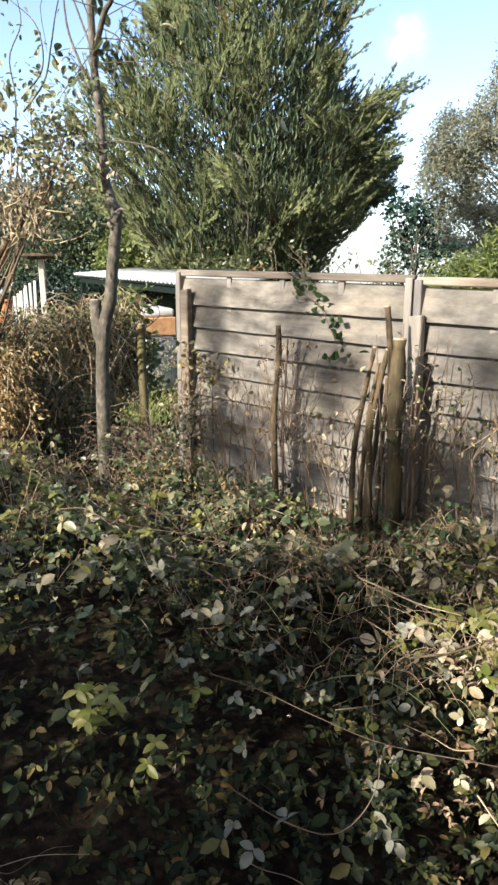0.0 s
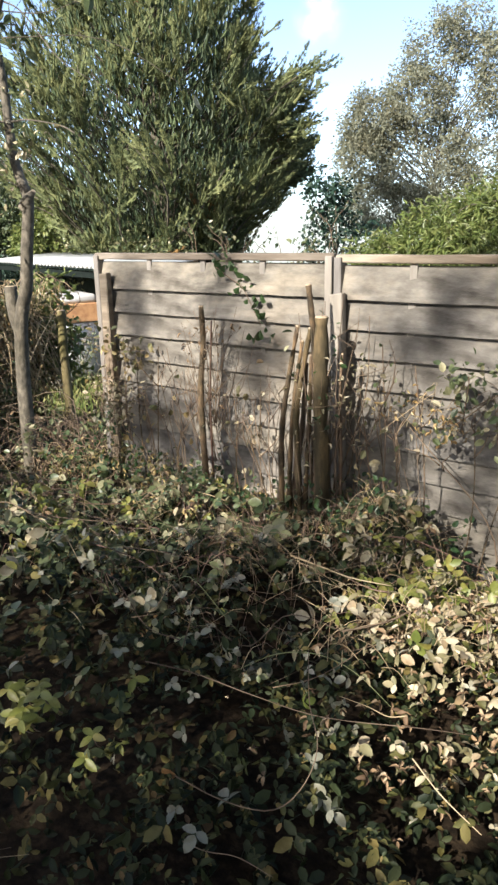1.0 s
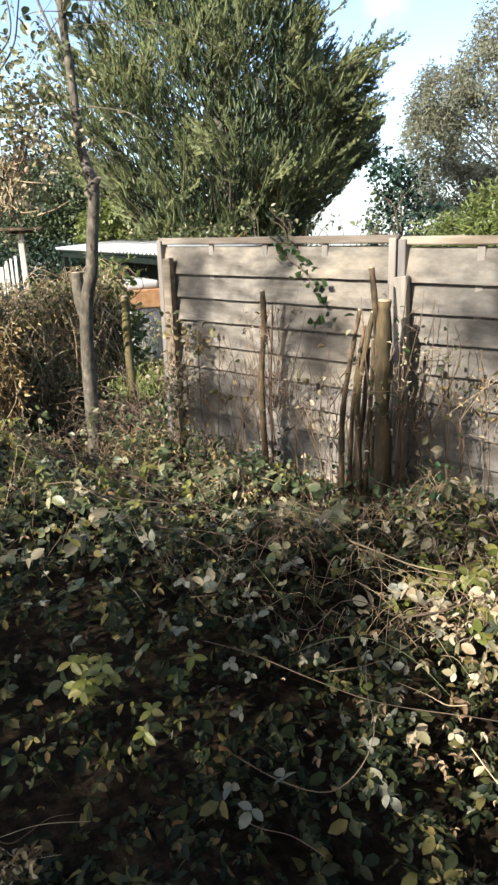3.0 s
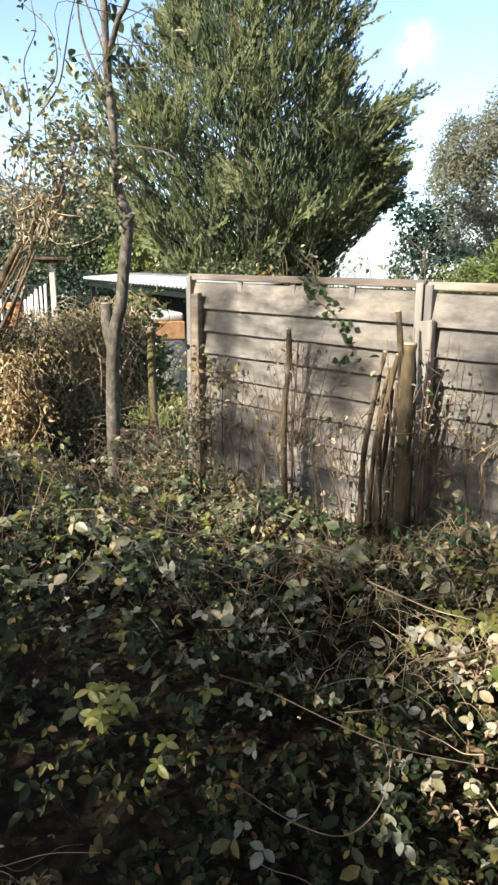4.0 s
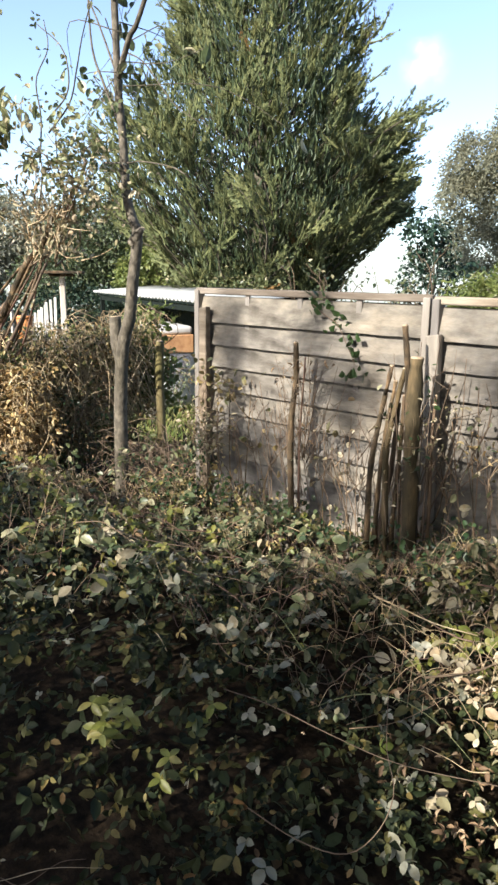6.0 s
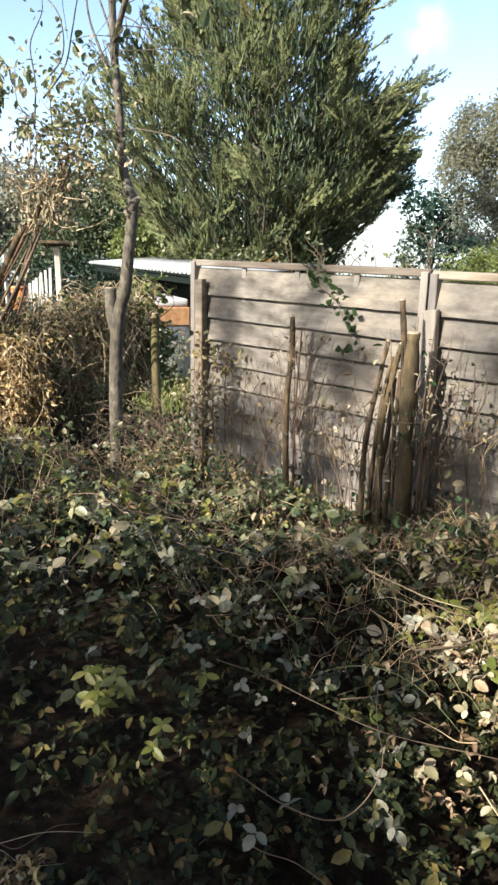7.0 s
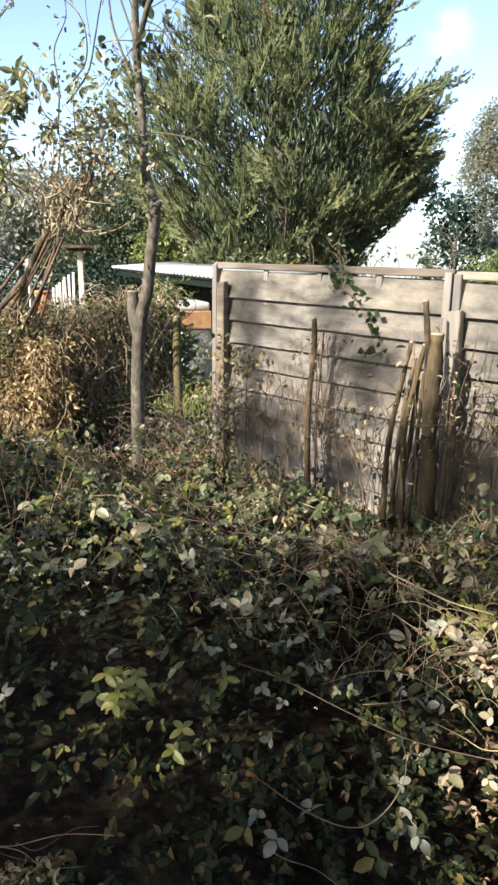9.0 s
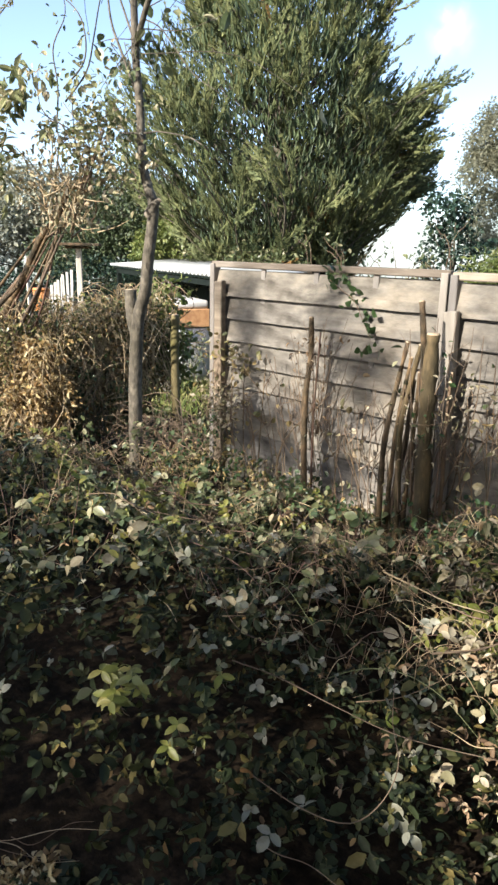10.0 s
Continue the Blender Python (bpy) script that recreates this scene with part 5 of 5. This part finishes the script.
def build_stores():
    t = empty("storage_chest", (-4.55, 3.42, 0.82), -22)
    tagged(t, "tan wooden chest with a white lid before the shed", "chest")
    put("body", bm_mesh("body", box((1.2, 0.5, 0.26), (0, 0, 0.14), 0.01)), M_TAN, t)
    put("lid", bm_mesh("lid", rounded_block((1.1, 0.5, 0.12), 0.045), True), M_WHITE, t, pose(0.02, 0, 0.27), "white rounded lid")
    for x in (-0.45, 0.0, 0.45):
        put("strap", bm_mesh("strap", box((0.06, 0.52, 0.04), (x, 0, 0.285), 0.006)), M_SHED, t, label="dark strap")
    b = empty("plastic_tank", (-4.55, 3.40, 0.02), -22)
    tagged(b, "pale grey-blue rounded plastic tank under the chest", "tank")
    put("body", bm_mesh("body", rounded_block((1.5, 0.72, 0.80), 0.20, 6), True), M_TANK, b)
    v, f = tube([(0.1, -0.37, 0.35), (0.16, -0.40, 0.55), (0.3, -0.40, 0.68), (0.5, -0.38, 0.72)], 0.012, 0.012, 6, 16)
    put("hose", raw_mesh("hose", v, f, True), M_SHED, b, label="black hose")
    k = empty("timber_edging", (-4.2, 2.6, 0.0), -22)
    tagged(k, "grey timber edging board on the lawn", "edging")
    put("board", bm_mesh("board", box((1.8, 0.1, 0.22), (0, 0, 0.12), 0.01)), M_BARK, k)


build_stores()


def build_bird_table():
    t = empty("bird_table", (-3.87, 1.28, 0.0), 52)
    tagged(t, "bleached wooden bird table post with a flat top", "bird table")
    put("post", bm_mesh("post", box((0.066, 0.066, 1.93), (0, 0, 0.965), 0.006, 4, 0.002)), M_BIRD, t)
    put("top", bm_mesh("top", box((0.50, 0.36, 0.035), (0.01, 0, 1.955), 0.006)), M_BROWN, t, label="flat brown board top")
    for s in (-1, 1):
        put("brace", bm_mesh("brace", box((0.30, 0.03, 0.03), (0.0, s * 0.06, 1.92), 0.004)), M_BROWN, t)


build_bird_table()


def build_pickets():
    rng = random.Random(5)
    t = empty("picket_fence", (-4.75, 1.50, 0.9), 59)
    tagged(t, "short white picket fence with a sloping top", "picket fence")
    for i in range(9):
        put("picket", bm_mesh("picket", box((0.034, 0.014, 0.46 + 0.034 * i), (0.043 * i - 0.19, 0, 0.23 + 0.017 * i), 0.004)), M_WHITE, t, pose(0, 0, 0, 0, rng.uniform(-1.5, 1.5), 0))
    for z in (0.2, 0.45):
        put("rail", bm_mesh("rail", box((0.50, 0.02, 0.03), (-0.08, 0.018, z), 0.003)), M_BARK, t)
    for x in (-0.19, 0.14):
        put("leg", bm_mesh("leg", box((0.04, 0.03, 0.92), (x, 0.02, -0.44), 0.003)), M_BARK, t)
    bm = bmesh.new()
    bmesh.ops.create_cone(bm, cap_ends=True, segments=28, radius1=0.085, radius2=0.105, depth=0.30)
    o = empty("orange_tub", (-4.56, 1.13, 1.10), 0)
    tagged(o, "faded orange plastic tub on a stand", "tub")
    bmesh.ops.translate(bm, vec=(0, 0, 0.15), verts=bm.verts)
    put("tub", bm_mesh("tub", bm, True), M_ORANGE, o)
    bm = bmesh.new()
    bmesh.ops.create_cone(bm, cap_ends=True, segments=28, radius1=0.115, radius2=0.115, depth=0.03)
    put("rim", bm_mesh("rim", bm, True), M_ORANGE, o, pose(0, 0, 0.295))
    put("stand", bm_mesh("stand", box((0.22, 0.22, 1.13), (0, 0, -0.57), 0.01)), M_BARK, o, label="grey timber stand")
    p = empty("garden_stake", (-4.35, 0.85, 0.0))
    tagged(p, "thin pale wooden garden stake", "stake")
    put("shaft", bm_mesh("shaft", box((0.035, 0.035, 1.80), (0, 0, 0.90), 0.004)), M_BIRD, p)


build_pickets()

# ---------------------------------------------------------------- trees
def build_conifer():
    rng = np.random.default_rng(101)
    base = np.array([-6.43, 7.54, 0.0])
    t = empty("conifer_tree", tuple(base))
    tagged(t, "tall dense green conifer with feathery upswept sprays", "tree")
    v, f = tube([(0, 0, 0), (0.05, 0, 4), (0, 0.05, 8), (0, 0, 11.6)], 0.26, 0.03, 9, 30)
    put("trunk", raw_mesh("trunk", v, f, True), M_BARK, t)
    # one sprig: a few scale-leaved slivers off a short shoot
    def sprig(seed):
        r = np.random.default_rng(seed)
        sv, sf = [], []
        def sliver(a, d, ln, w, up):
            i = len(sv)
            side = np.array([-d[1], d[0], 0]) * w
            sv.extend([a - side * 0.5, a + d * ln * 0.55 - side, a + d * ln + np.array([0, 0, up]), a + d * ln * 0.55 + side])
            sf.append((i, i + 1, i + 2, i + 3))
        for w in (-1, 1):
            ang = 0.42 + r.uniform(-0.1, 0.15)
            sliver(np.array([0, 0.15, 0.0]), np.array([w * math.sin(ang), math.cos(ang), 0]), 0.62 * r.uniform(0.85, 1.15), 0.085, r.uniform(-0.1, 0.18))
        sliver(np.array([0, 0.05, 0.0]), np.array([0, 1.0, 0]), 1.0, 0.085, 0.05)
        return np.array(sv), np.array(sf)
    shape = sprig(1)
    # the crown's reach on its lower eastern, its western and its other sides, by height
    levels = np.array([0.3, 1.0, 2.0, 2.8, 3.6, 4.2, 4.8, 5.4, 5.9, 6.5, 8.0, 10.0, 11.4])
    east = np.array([1.3, 1.6, 2.0, 2.45, 2.45, 2.25, 2.0, 2.05, 2.15, 2.0, 1.45, 0.75, 0.1])
    west = np.array([1.2, 1.4, 1.8, 2.7, 3.5, 3.5, 3.1, 2.6, 2.2, 1.8, 1.3, 0.7, 0.1])
    round_ = np.array([1.4, 1.6, 2.1, 2.7, 3.1, 3.15, 2.95, 2.6, 2.3, 2.0, 1.4, 0.75, 0.1])
    EAST = np.array([0.731, 0.682, 0.0])
    FRONT = np.array([0.682, -0.731, 0.0])
    def reach(h, out):
        c = float(out @ EAST)
        return float(np.interp(h, levels, round_)) * (1 - c * c) + float(np.interp(h, levels, east if c > 0 else west)) * c * c
    at, axis, size, dead, limbs = [], [], [], [], []
    cores = []
    def plume(root, d, length, m, brown):
        """A pointed, upswept plume: a ragged leafy spindle with sprigs lying along it."""
        u = rng.random(m) ** 0.85
        wide = 0.10 * length * np.sin(np.pi * (0.12 + 0.84 * u)) + 0.006
        lift = np.array([0, 0, 0.22 * length])
        core = root + d * (u * length)[:, None] + lift[None] * (u * u)[:, None]
        away = rng.normal(0, 1, (m, 3))
        away *= wide[:, None] * rng.uniform(0.7, 1.5, (m, 1)) / np.linalg.norm(away, axis=1, keepdims=True)
        at.append(core + away)
        axis.append(d + np.array([0, 0, 0.40]) * u[:, None] + away * 3.2 + rng.normal(0, 0.10, (m, 3)))
        size.append(rng.uniform(0.08, 0.14, m) * (1.1 - 0.35 * u))
        dead.append(np.full(m, brown))
        if not brown:
            cores.append(tube([root, root + d * length * 0.45 + lift * 0.2, root + d * length * 0.95 + lift * 0.9], 0.065 * length, 0.006, 5, 5, 0.25, rng))
    def bough(tip, d, length, n, m):
        """A limb's end: feathery plumes off its last stretch."""
        root = tip - d * length
        brown = rng.random() < 0.006
        for _ in range(n):
            u = rng.uniform(0.25, 0.95)
            p = root + d * (u * length) + rng.normal(0, 0.09, 3)
            e = d + rng.normal(0, 0.30, 3) + np.cross(d, (0, 0, 1)) * rng.normal(0, 0.50) + np.array([0, 0, rng.uniform(-0.15, 0.2)])
            e /= np.linalg.norm(e)
            plume(p, e, rng.uniform(0.26, 0.52) * min(1.0, length), m, brown or rng.random() < 0.006)
        a = np.array([0, 0, max(0.3, root[2] - np.hypot(root[0], root[1]) * 0.6)])
        limbs.append(tube([a, (a + root) / 2 + (0, 0, -0.1), root, tip], 0.032, 0.006, 4, 9))
    for b in range(520):
        h = 11.2 * (1 - math.sqrt(1 - rng.random() * 0.985)) + 0.4
        az = rng.uniform(0, 2 * np.pi)
        out = np.array([math.cos(az), math.sin(az), 0])
        R = reach(h, out) * (1 + 0.07 * math.sin(4 * az + 1.9 * h)) * rng.choice([rng.uniform(0.92, 1.02), rng.uniform(0.6, 0.92)])
        d = out * rng.uniform(0.6, 1.0) + np.array([0, 0, rng.uniform(0.30, 0.80) * min(1.0, 0.45 + h / 6) + 0.35 * abs(float(out @ FRONT))]) + np.array([-out[1], out[0], 0]) * rng.normal(0, 0.4)
        d /= np.linalg.norm(d)
        seen = float(out @ FRONT) > -0.3
        bough(out * R + np.array([0, 0, h]), d, rng.uniform(0.7, 1.25) * min(1.0, 0.4 + R / 3), 13 if seen else 4, 14 if seen else 6)
    # the heavy eastern limb, whose boughs sweep out and up
    for _ in range(95):
        r, lift = rng.uniform(1.7, 3.05), rng.random()
        h = 3.0 + lift * (0.9 + 1.0 * min(1.0, (r - 1.5) / 1.0))
        if r > 2.75 and h > 4.9:
            continue
        d = EAST * rng.uniform(0.7, 1.0) + np.array([0, 0, rng.uniform(0.1, 0.5)]) + FRONT * rng.normal(0.15, 0.3)
        d /= np.linalg.norm(d)
        bough(EAST * r + FRONT * rng.normal(0.15, 0.55) + np.array([0, 0, h]), d, rng.uniform(0.7, 1.2), 12, 17)
    at, axis, size, dead = np.concatenate(at), np.concatenate(axis), np.concatenate(size), np.concatenate(dead)
    low = at[:, 2] > 0.15
    at, axis, size, dead = at[low], axis[low], size[low], dead[low]
    radial = np.c_[at[:, :2], np.full(len(at), 0.5)]
    turns = frames_along(axis, rng, radial / np.linalg.norm(radial, axis=1, keepdims=True), 0.3)
    v, f = scatter(shape, turns[~dead], size[~dead], at[~dead])
    put("crown", raw_mesh("crown", v, f), M_CONIFER, t, label="dense green feathery sprays")
    v, f = scatter(shape, turns[dead], size[dead] * 0.9, at[dead])
    put("dead_spray", raw_mesh("dead_spray", v, f), M_CBROWN, t, label="rusty brown dead sprays")
    v, f = joined(cores)
    put("crown", raw_mesh("crown", v, f), M_CONIFER, t, label="close-set inner sprays")
    v, f = joined(limbs)
    tagged(put("branchwork", raw_mesh("branchwork", v, f, True), M_BARK, t), kind="stuff")
    # older foliage close to the trunk
    n = 36000
    h = 10.6 * (1 - np.sqrt(1 - rng.random(n) * 0.98)) + 0.4
    az = rng.uniform(0, 2 * np.pi, n)
    c = np.cos(az) * EAST[0] + np.sin(az) * EAST[1]
    side = np.where(c > 0, np.interp(h, levels, np.minimum(east, round_)), np.interp(h, levels, west))
    R = (np.interp(h, levels, round_) * (1 - c * c) + side * c * c) * rng.uniform(0.45, 0.90, n)
    p = np.stack([np.cos(az) * R, np.sin(az) * R, h], 1)
    axis = np.c_[np.cos(az) * 0.5, np.sin(az) * 0.5, np.ones(n)] + rng.normal(0, 0.3, (n, 3))
    v, f = scatter(LEAF_NARROW, frames_along(axis, rng, np.c_[np.cos(az), np.sin(az), np.zeros(n)], 0.5), rng.uniform(0.10, 0.20, n), p)
    put("inner_foliage", raw_mesh("inner_foliage", v, f), M_GREEN, t, label="older dark green foliage inside the crown")


build_conifer()


def leafy_tree(name, label, base, height, blobs, n_clump, n_leaf, leaf_size, mat, seed, trunk_r=0.2, clump=0.35, category="tree", shape=LEAF_FAR):
    """A tree: tapered trunk, limbs to each clump group, and a crown of leaf clumps in a few uneven lobes (dx, dy, z, rx, ry, rz and, for a thin lobe, its count of clumps)."""
    rng = np.random.default_rng(seed)
    t = empty(name, base)
    tagged(t, label, category)
    v, f = tube([(0, 0, 0), (rng.normal(0, 0.1), rng.normal(0, 0.1), height * 0.35), (0, 0, height * 0.7)], trunk_r, trunk_r * 0.15, 8, 14, 0.04, rng)
    put("trunk", raw_mesh("trunk", v, f, True), M_BARK, t)
    limbs, cents = [], []
    for dx, dy, z, rx, ry, rz, *few in blobs:
        k = few[0] if few else n_clump
        d = rng.normal(0, 1, (k, 3))
        d *= (rng.uniform(0.25, 1.0, (k, 1)) ** 0.45) / np.linalg.norm(d, axis=1, keepdims=True)
        c = np.array([dx, dy, z]) + d * (rx, ry, rz)
        cents.append(c)
        for e in c[:: max(1, k // (2 if few else 6))]:
            a = np.array([0, 0, max(0.3, min(height * 0.75, e[2] * 0.62))])
            limbs.append(tube([a, (a + e) / 2 + rng.normal(0, 0.2, 3) * min(1, rx), e], trunk_r * 0.22, 0.008, 5, 10, 0.05, rng))
    v, f = joined(limbs)
    tagged(put("branchwork", raw_mesh("branchwork", v, f, True), M_BARK, t), kind="stuff")
    v, f = bunch(shape, np.concatenate(cents), clump, n_leaf, leaf_size, rng, 0.3)
    put("crown", raw_mesh("crown", v, f), mat, t)
    return t


def on_ground(x, y):
    return (x, y, float(ground_height(x, y)))


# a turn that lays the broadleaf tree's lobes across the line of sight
oak = leafy_tree("broadleaf_tree", "tall broadleaf tree with thinning olive leaves, haze put into their colour", on_ground(-5.3, 18.8), 8.0,
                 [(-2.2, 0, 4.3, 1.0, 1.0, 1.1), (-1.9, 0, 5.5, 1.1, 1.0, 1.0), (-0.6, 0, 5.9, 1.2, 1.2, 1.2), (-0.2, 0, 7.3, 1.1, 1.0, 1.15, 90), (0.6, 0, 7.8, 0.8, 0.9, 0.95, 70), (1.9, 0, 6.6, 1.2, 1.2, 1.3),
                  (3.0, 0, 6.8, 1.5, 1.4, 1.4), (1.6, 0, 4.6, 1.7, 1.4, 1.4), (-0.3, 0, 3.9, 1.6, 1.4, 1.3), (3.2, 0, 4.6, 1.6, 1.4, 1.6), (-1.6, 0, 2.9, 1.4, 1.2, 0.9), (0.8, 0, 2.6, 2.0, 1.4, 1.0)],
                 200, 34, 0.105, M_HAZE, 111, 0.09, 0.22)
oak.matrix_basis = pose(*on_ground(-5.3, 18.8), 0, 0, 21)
leafy_tree("dark_tree", "small dark evergreen tree behind the fence", on_ground(-2.36, 7.48), 2.6,
           [(-0.28, -0.1, 2.55, 0.26, 0.35, 0.40), (0.02, 0, 2.50, 0.22, 0.35, 0.35), (-0.30, -0.1, 1.85, 0.28, 0.4, 0.5), (0.10, 0.05, 1.9, 0.34, 0.4, 0.5), (0.55, 0.3, 1.85, 0.28, 0.35, 0.28, 14)], 34, 17, 0.085, M_DARK, 112, 0.04, 0.10)
leafy_tree("bright_hedge", "bright yellow-green leafy hedge behind the fence", on_ground(0.3, 5.4), 2.0,
           [(-0.75, 0, 1.35, 0.5, 0.5, 0.55), (-0.1, 0.1, 1.55, 0.6, 0.6, 0.70), (0.5, 0, 1.75, 0.7, 0.6, 0.75), (1.2, 0, 1.85, 0.7, 0.6, 0.75), (2.0, 0, 1.9, 0.8, 0.6, 0.8)], 150, 40, 0.115, M_HEDGE, 113, 0.05, 0.15, "hedge", LEAF_NARROW)
leafy_tree("ivy_bank", "leafy green hedge behind the shed roof", on_ground(-8.0, 7.4), 2.2,
           [(-2.6, 0.3, 1.3, 1.1, 0.5, 0.75), (-1.2, 0, 1.4, 1.2, 0.5, 0.75), (0.6, -0.6, 1.45, 1.2, 0.5, 0.75), (2.3, -1.2, 1.4, 1.2, 0.5, 0.75)], 110, 22, 0.09, M_SHRUB, 114, 0.06, 0.18, "hedge")
leafy_tree("ivy_bush", "yellow-green leafy climber rising behind the shed roof", on_ground(-8.5, 6.72), 2.4,
           [(0.0, 0.0, 1.9, 0.55, 0.3, 0.5), (-0.3, -0.25, 2.35, 0.35, 0.25, 0.4), (0.45, 0.4, 1.85, 0.5, 0.3, 0.35), (-0.6, -0.5, 1.8, 0.4, 0.3, 0.4)], 70, 20, 0.10, M_HEDGE, 125, 0.04, 0.12, "climber")
leafy_tree("far_tree", "distant broadleaf tree with haze put into its grey-green leaf colour", on_ground(-17.5, 7.6), 5.0,
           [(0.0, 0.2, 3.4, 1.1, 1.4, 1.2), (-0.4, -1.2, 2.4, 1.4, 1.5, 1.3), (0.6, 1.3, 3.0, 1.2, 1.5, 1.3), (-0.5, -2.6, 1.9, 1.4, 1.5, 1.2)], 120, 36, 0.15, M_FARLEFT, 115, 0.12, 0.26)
leafy_tree("far_tree", "distant broadleaf tree with haze put into its grey-green leaf colour", on_ground(-17.0, 12.0), 5.0,
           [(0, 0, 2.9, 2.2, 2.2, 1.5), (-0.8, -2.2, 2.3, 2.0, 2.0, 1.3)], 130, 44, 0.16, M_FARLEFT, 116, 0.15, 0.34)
leafy_tree("dark_bush", "dark bush beyond the bird table", on_ground(-10.5, 4.6), 2.0,
           [(0.2, 1.2, 1.0, 1.0, 0.8, 0.75), (0.9, 2.2, 1.1, 1.0, 0.8, 0.8), (0, 0, 0.8, 1.2, 0.7, 0.7), (-0.9, -0.7, 0.8, 1.0, 0.7, 0.6), (-1.6, -1.6, 0.7, 1.1, 0.8, 0.6)], 90, 22, 0.09, M_DARK, 117, 0.06, 0.2, "bush")
leafy_tree("evergreen_bush", "tall dense green bush behind the shed", on_ground(-10.5, 6.6), 3.4,
           [(-0.45, -0.6, 2.5, 0.7, 0.7, 1.0), (0.0, 0.0, 2.9, 0.75, 0.75, 1.05), (0.45, 0.6, 2.6, 0.7, 0.7, 1.1), (0.0, 0.0, 1.5, 1.0, 0.9, 1.0), (-0.9, -1.1, 1.6, 0.8, 0.8, 0.9)], 110, 44, 0.085, M_GREEN, 123, 0.06, 0.22, "bush")
# an unseen hedge, added beside the path to shade the near bed
leafy_tree("unseen_shade_hedge", "unseen tall leafy hedge added beside the path as a shade caster", on_ground(3.2, -6.0), 2.2,
           [(x, 0.0, 1.25, 1.0, 0.6, 1.1) for x in (-4.5, -3.0, -1.5, 0.0, 1.5, 3.0)], 60, 30, 0.11, M_GREEN, 124, 0.05, 0.25, "hedge")
# unseen trees added behind the path, which throw the dappled shade
leafy_tree("shade_tree", "unseen dense tree added behind the path to shade the bed", on_ground(1.4, -12.4), 7.0,
           [(-1.6, 0, 2.2, 1.2, 0.8, 2.3), (-0.2, 0, 2.2, 1.4, 0.8, 2.3), (1.4, 0, 2.2, 1.4, 0.8, 2.3), (-2.1, 0, 5.3, 1.5, 0.8, 1.75), (-0.5, 0, 4.40, 1.1, 0.8, 1.35), (0.90, 0, 4.66, 0.50, 0.8, 1.5), (2.0, 0, 4.42, 0.95, 0.8, 1.45), (0.56, 0, 6.55, 0.18, 0.4, 0.12, 6)],
           90, 20, 0.24, M_OAK, 118, 0.25, 0.3)
# thin upper crown: sprays of leaves with wide gaps, as (x, z, half width, half height)
# each spray is set to drop one patch of shade on fence or stems
SPRAYS = [(-0.98, 8.66, 0.09, 0.28), (-1.05, 8.98, 0.12, 0.06), (-0.27, 9.02, 0.09, 0.10), (-0.03, 8.60, 0.21, 0.15), (-0.85, 7.98, 0.40, 0.20), (-0.10, 7.84, 0.22, 0.12),
          (0.50, 7.92, 0.24, 0.27), (0.84, 8.00, 0.20, 0.24), (1.20, 8.98, 0.12, 0.05), (1.56, 9.05, 0.26, 0.08), (1.90, 8.95, 0.26, 0.12), (1.42, 8.25, 0.09, 0.14), (1.30, 7.66, 0.05, 0.06), (1.42, 7.84, 0.05, 0.06), (1.0, 8.72, 0.10, 0.04), (0.64, 7.98, 0.08, 0.26)]
leafy_tree("shade_tree", "unseen thin-crowned tree added behind the path for dappled shade", on_ground(0.9, -13.0), 8.6,
           [(x, 0, z, rx, 0.3, rz, 4 + int(330 * rx * rz)) for x, z, rx, rz in SPRAYS], 10, 14, 0.10, M_OAK, 119, 0.10, 0.085)
# unseen canopy, added overhead to keep skylight off the brambles
leafy_tree("unseen_canopy", "unseen leafy canopy added over the path to block skylight", on_ground(5.6, -5.6), 6.0,
           [(-1.95, 2.2, 5.0, 1.75, 1.7, 0.5), (-0.5, 1.7, 5.7, 1.8, 1.7, 0.5), (-4.0, 2.4, 5.0, 1.2, 1.5, 0.45), (0.8, 3.6, 4.6, 1.6, 1.8, 0.8), (-2.8, 0.2, 6.3, 1.6, 1.2, 0.4), (-2.4, 3.9, 4.9, 1.2, 1.0, 0.4), (-1.3, 4.2, 4.9, 1.1, 1.0, 0.4), (-3.4, 3.5, 5.0, 0.9, 1.0, 0.4), (-2.6, 3.2, 4.9, 1.5, 1.3, 0.5), (-3.8, 3.2, 5.0, 1.0, 1.2, 0.5), (-1.2, 3.4, 4.8, 1.4, 1.3, 0.5)], 150, 26, 0.17, M_OAK, 122, 0.2, 0.35)
# two more added trees out of view, which cover part of the sky
leafy_tree("unseen_sky_blocker", "unseen broad leafy tree added beyond the path to block skylight", on_ground(8.5, -9.0), 8.0,
           [(0, 0, 4.5, 3.0, 2.5, 3.0), (-2.0, -1.0, 5.5, 2.5, 2.0, 2.4), (2.5, 0.5, 5.0, 2.5, 2.5, 2.6)], 110, 26, 0.2, M_OAK, 120, 0.25, 0.5)
leafy_tree("unseen_sky_blocker", "unseen broad leafy tree added beyond the path to block skylight", on_ground(9.5, -1.0), 7.0,
           [(0, 0, 3.8, 2.6, 2.6, 2.8), (0.5, 2.5, 4.0, 2.4, 2.4, 2.4), (0.5, -2.8, 4.2, 2.4, 2.4, 2.4)], 110, 26, 0.2, M_OAK, 121, 0.25, 0.5)
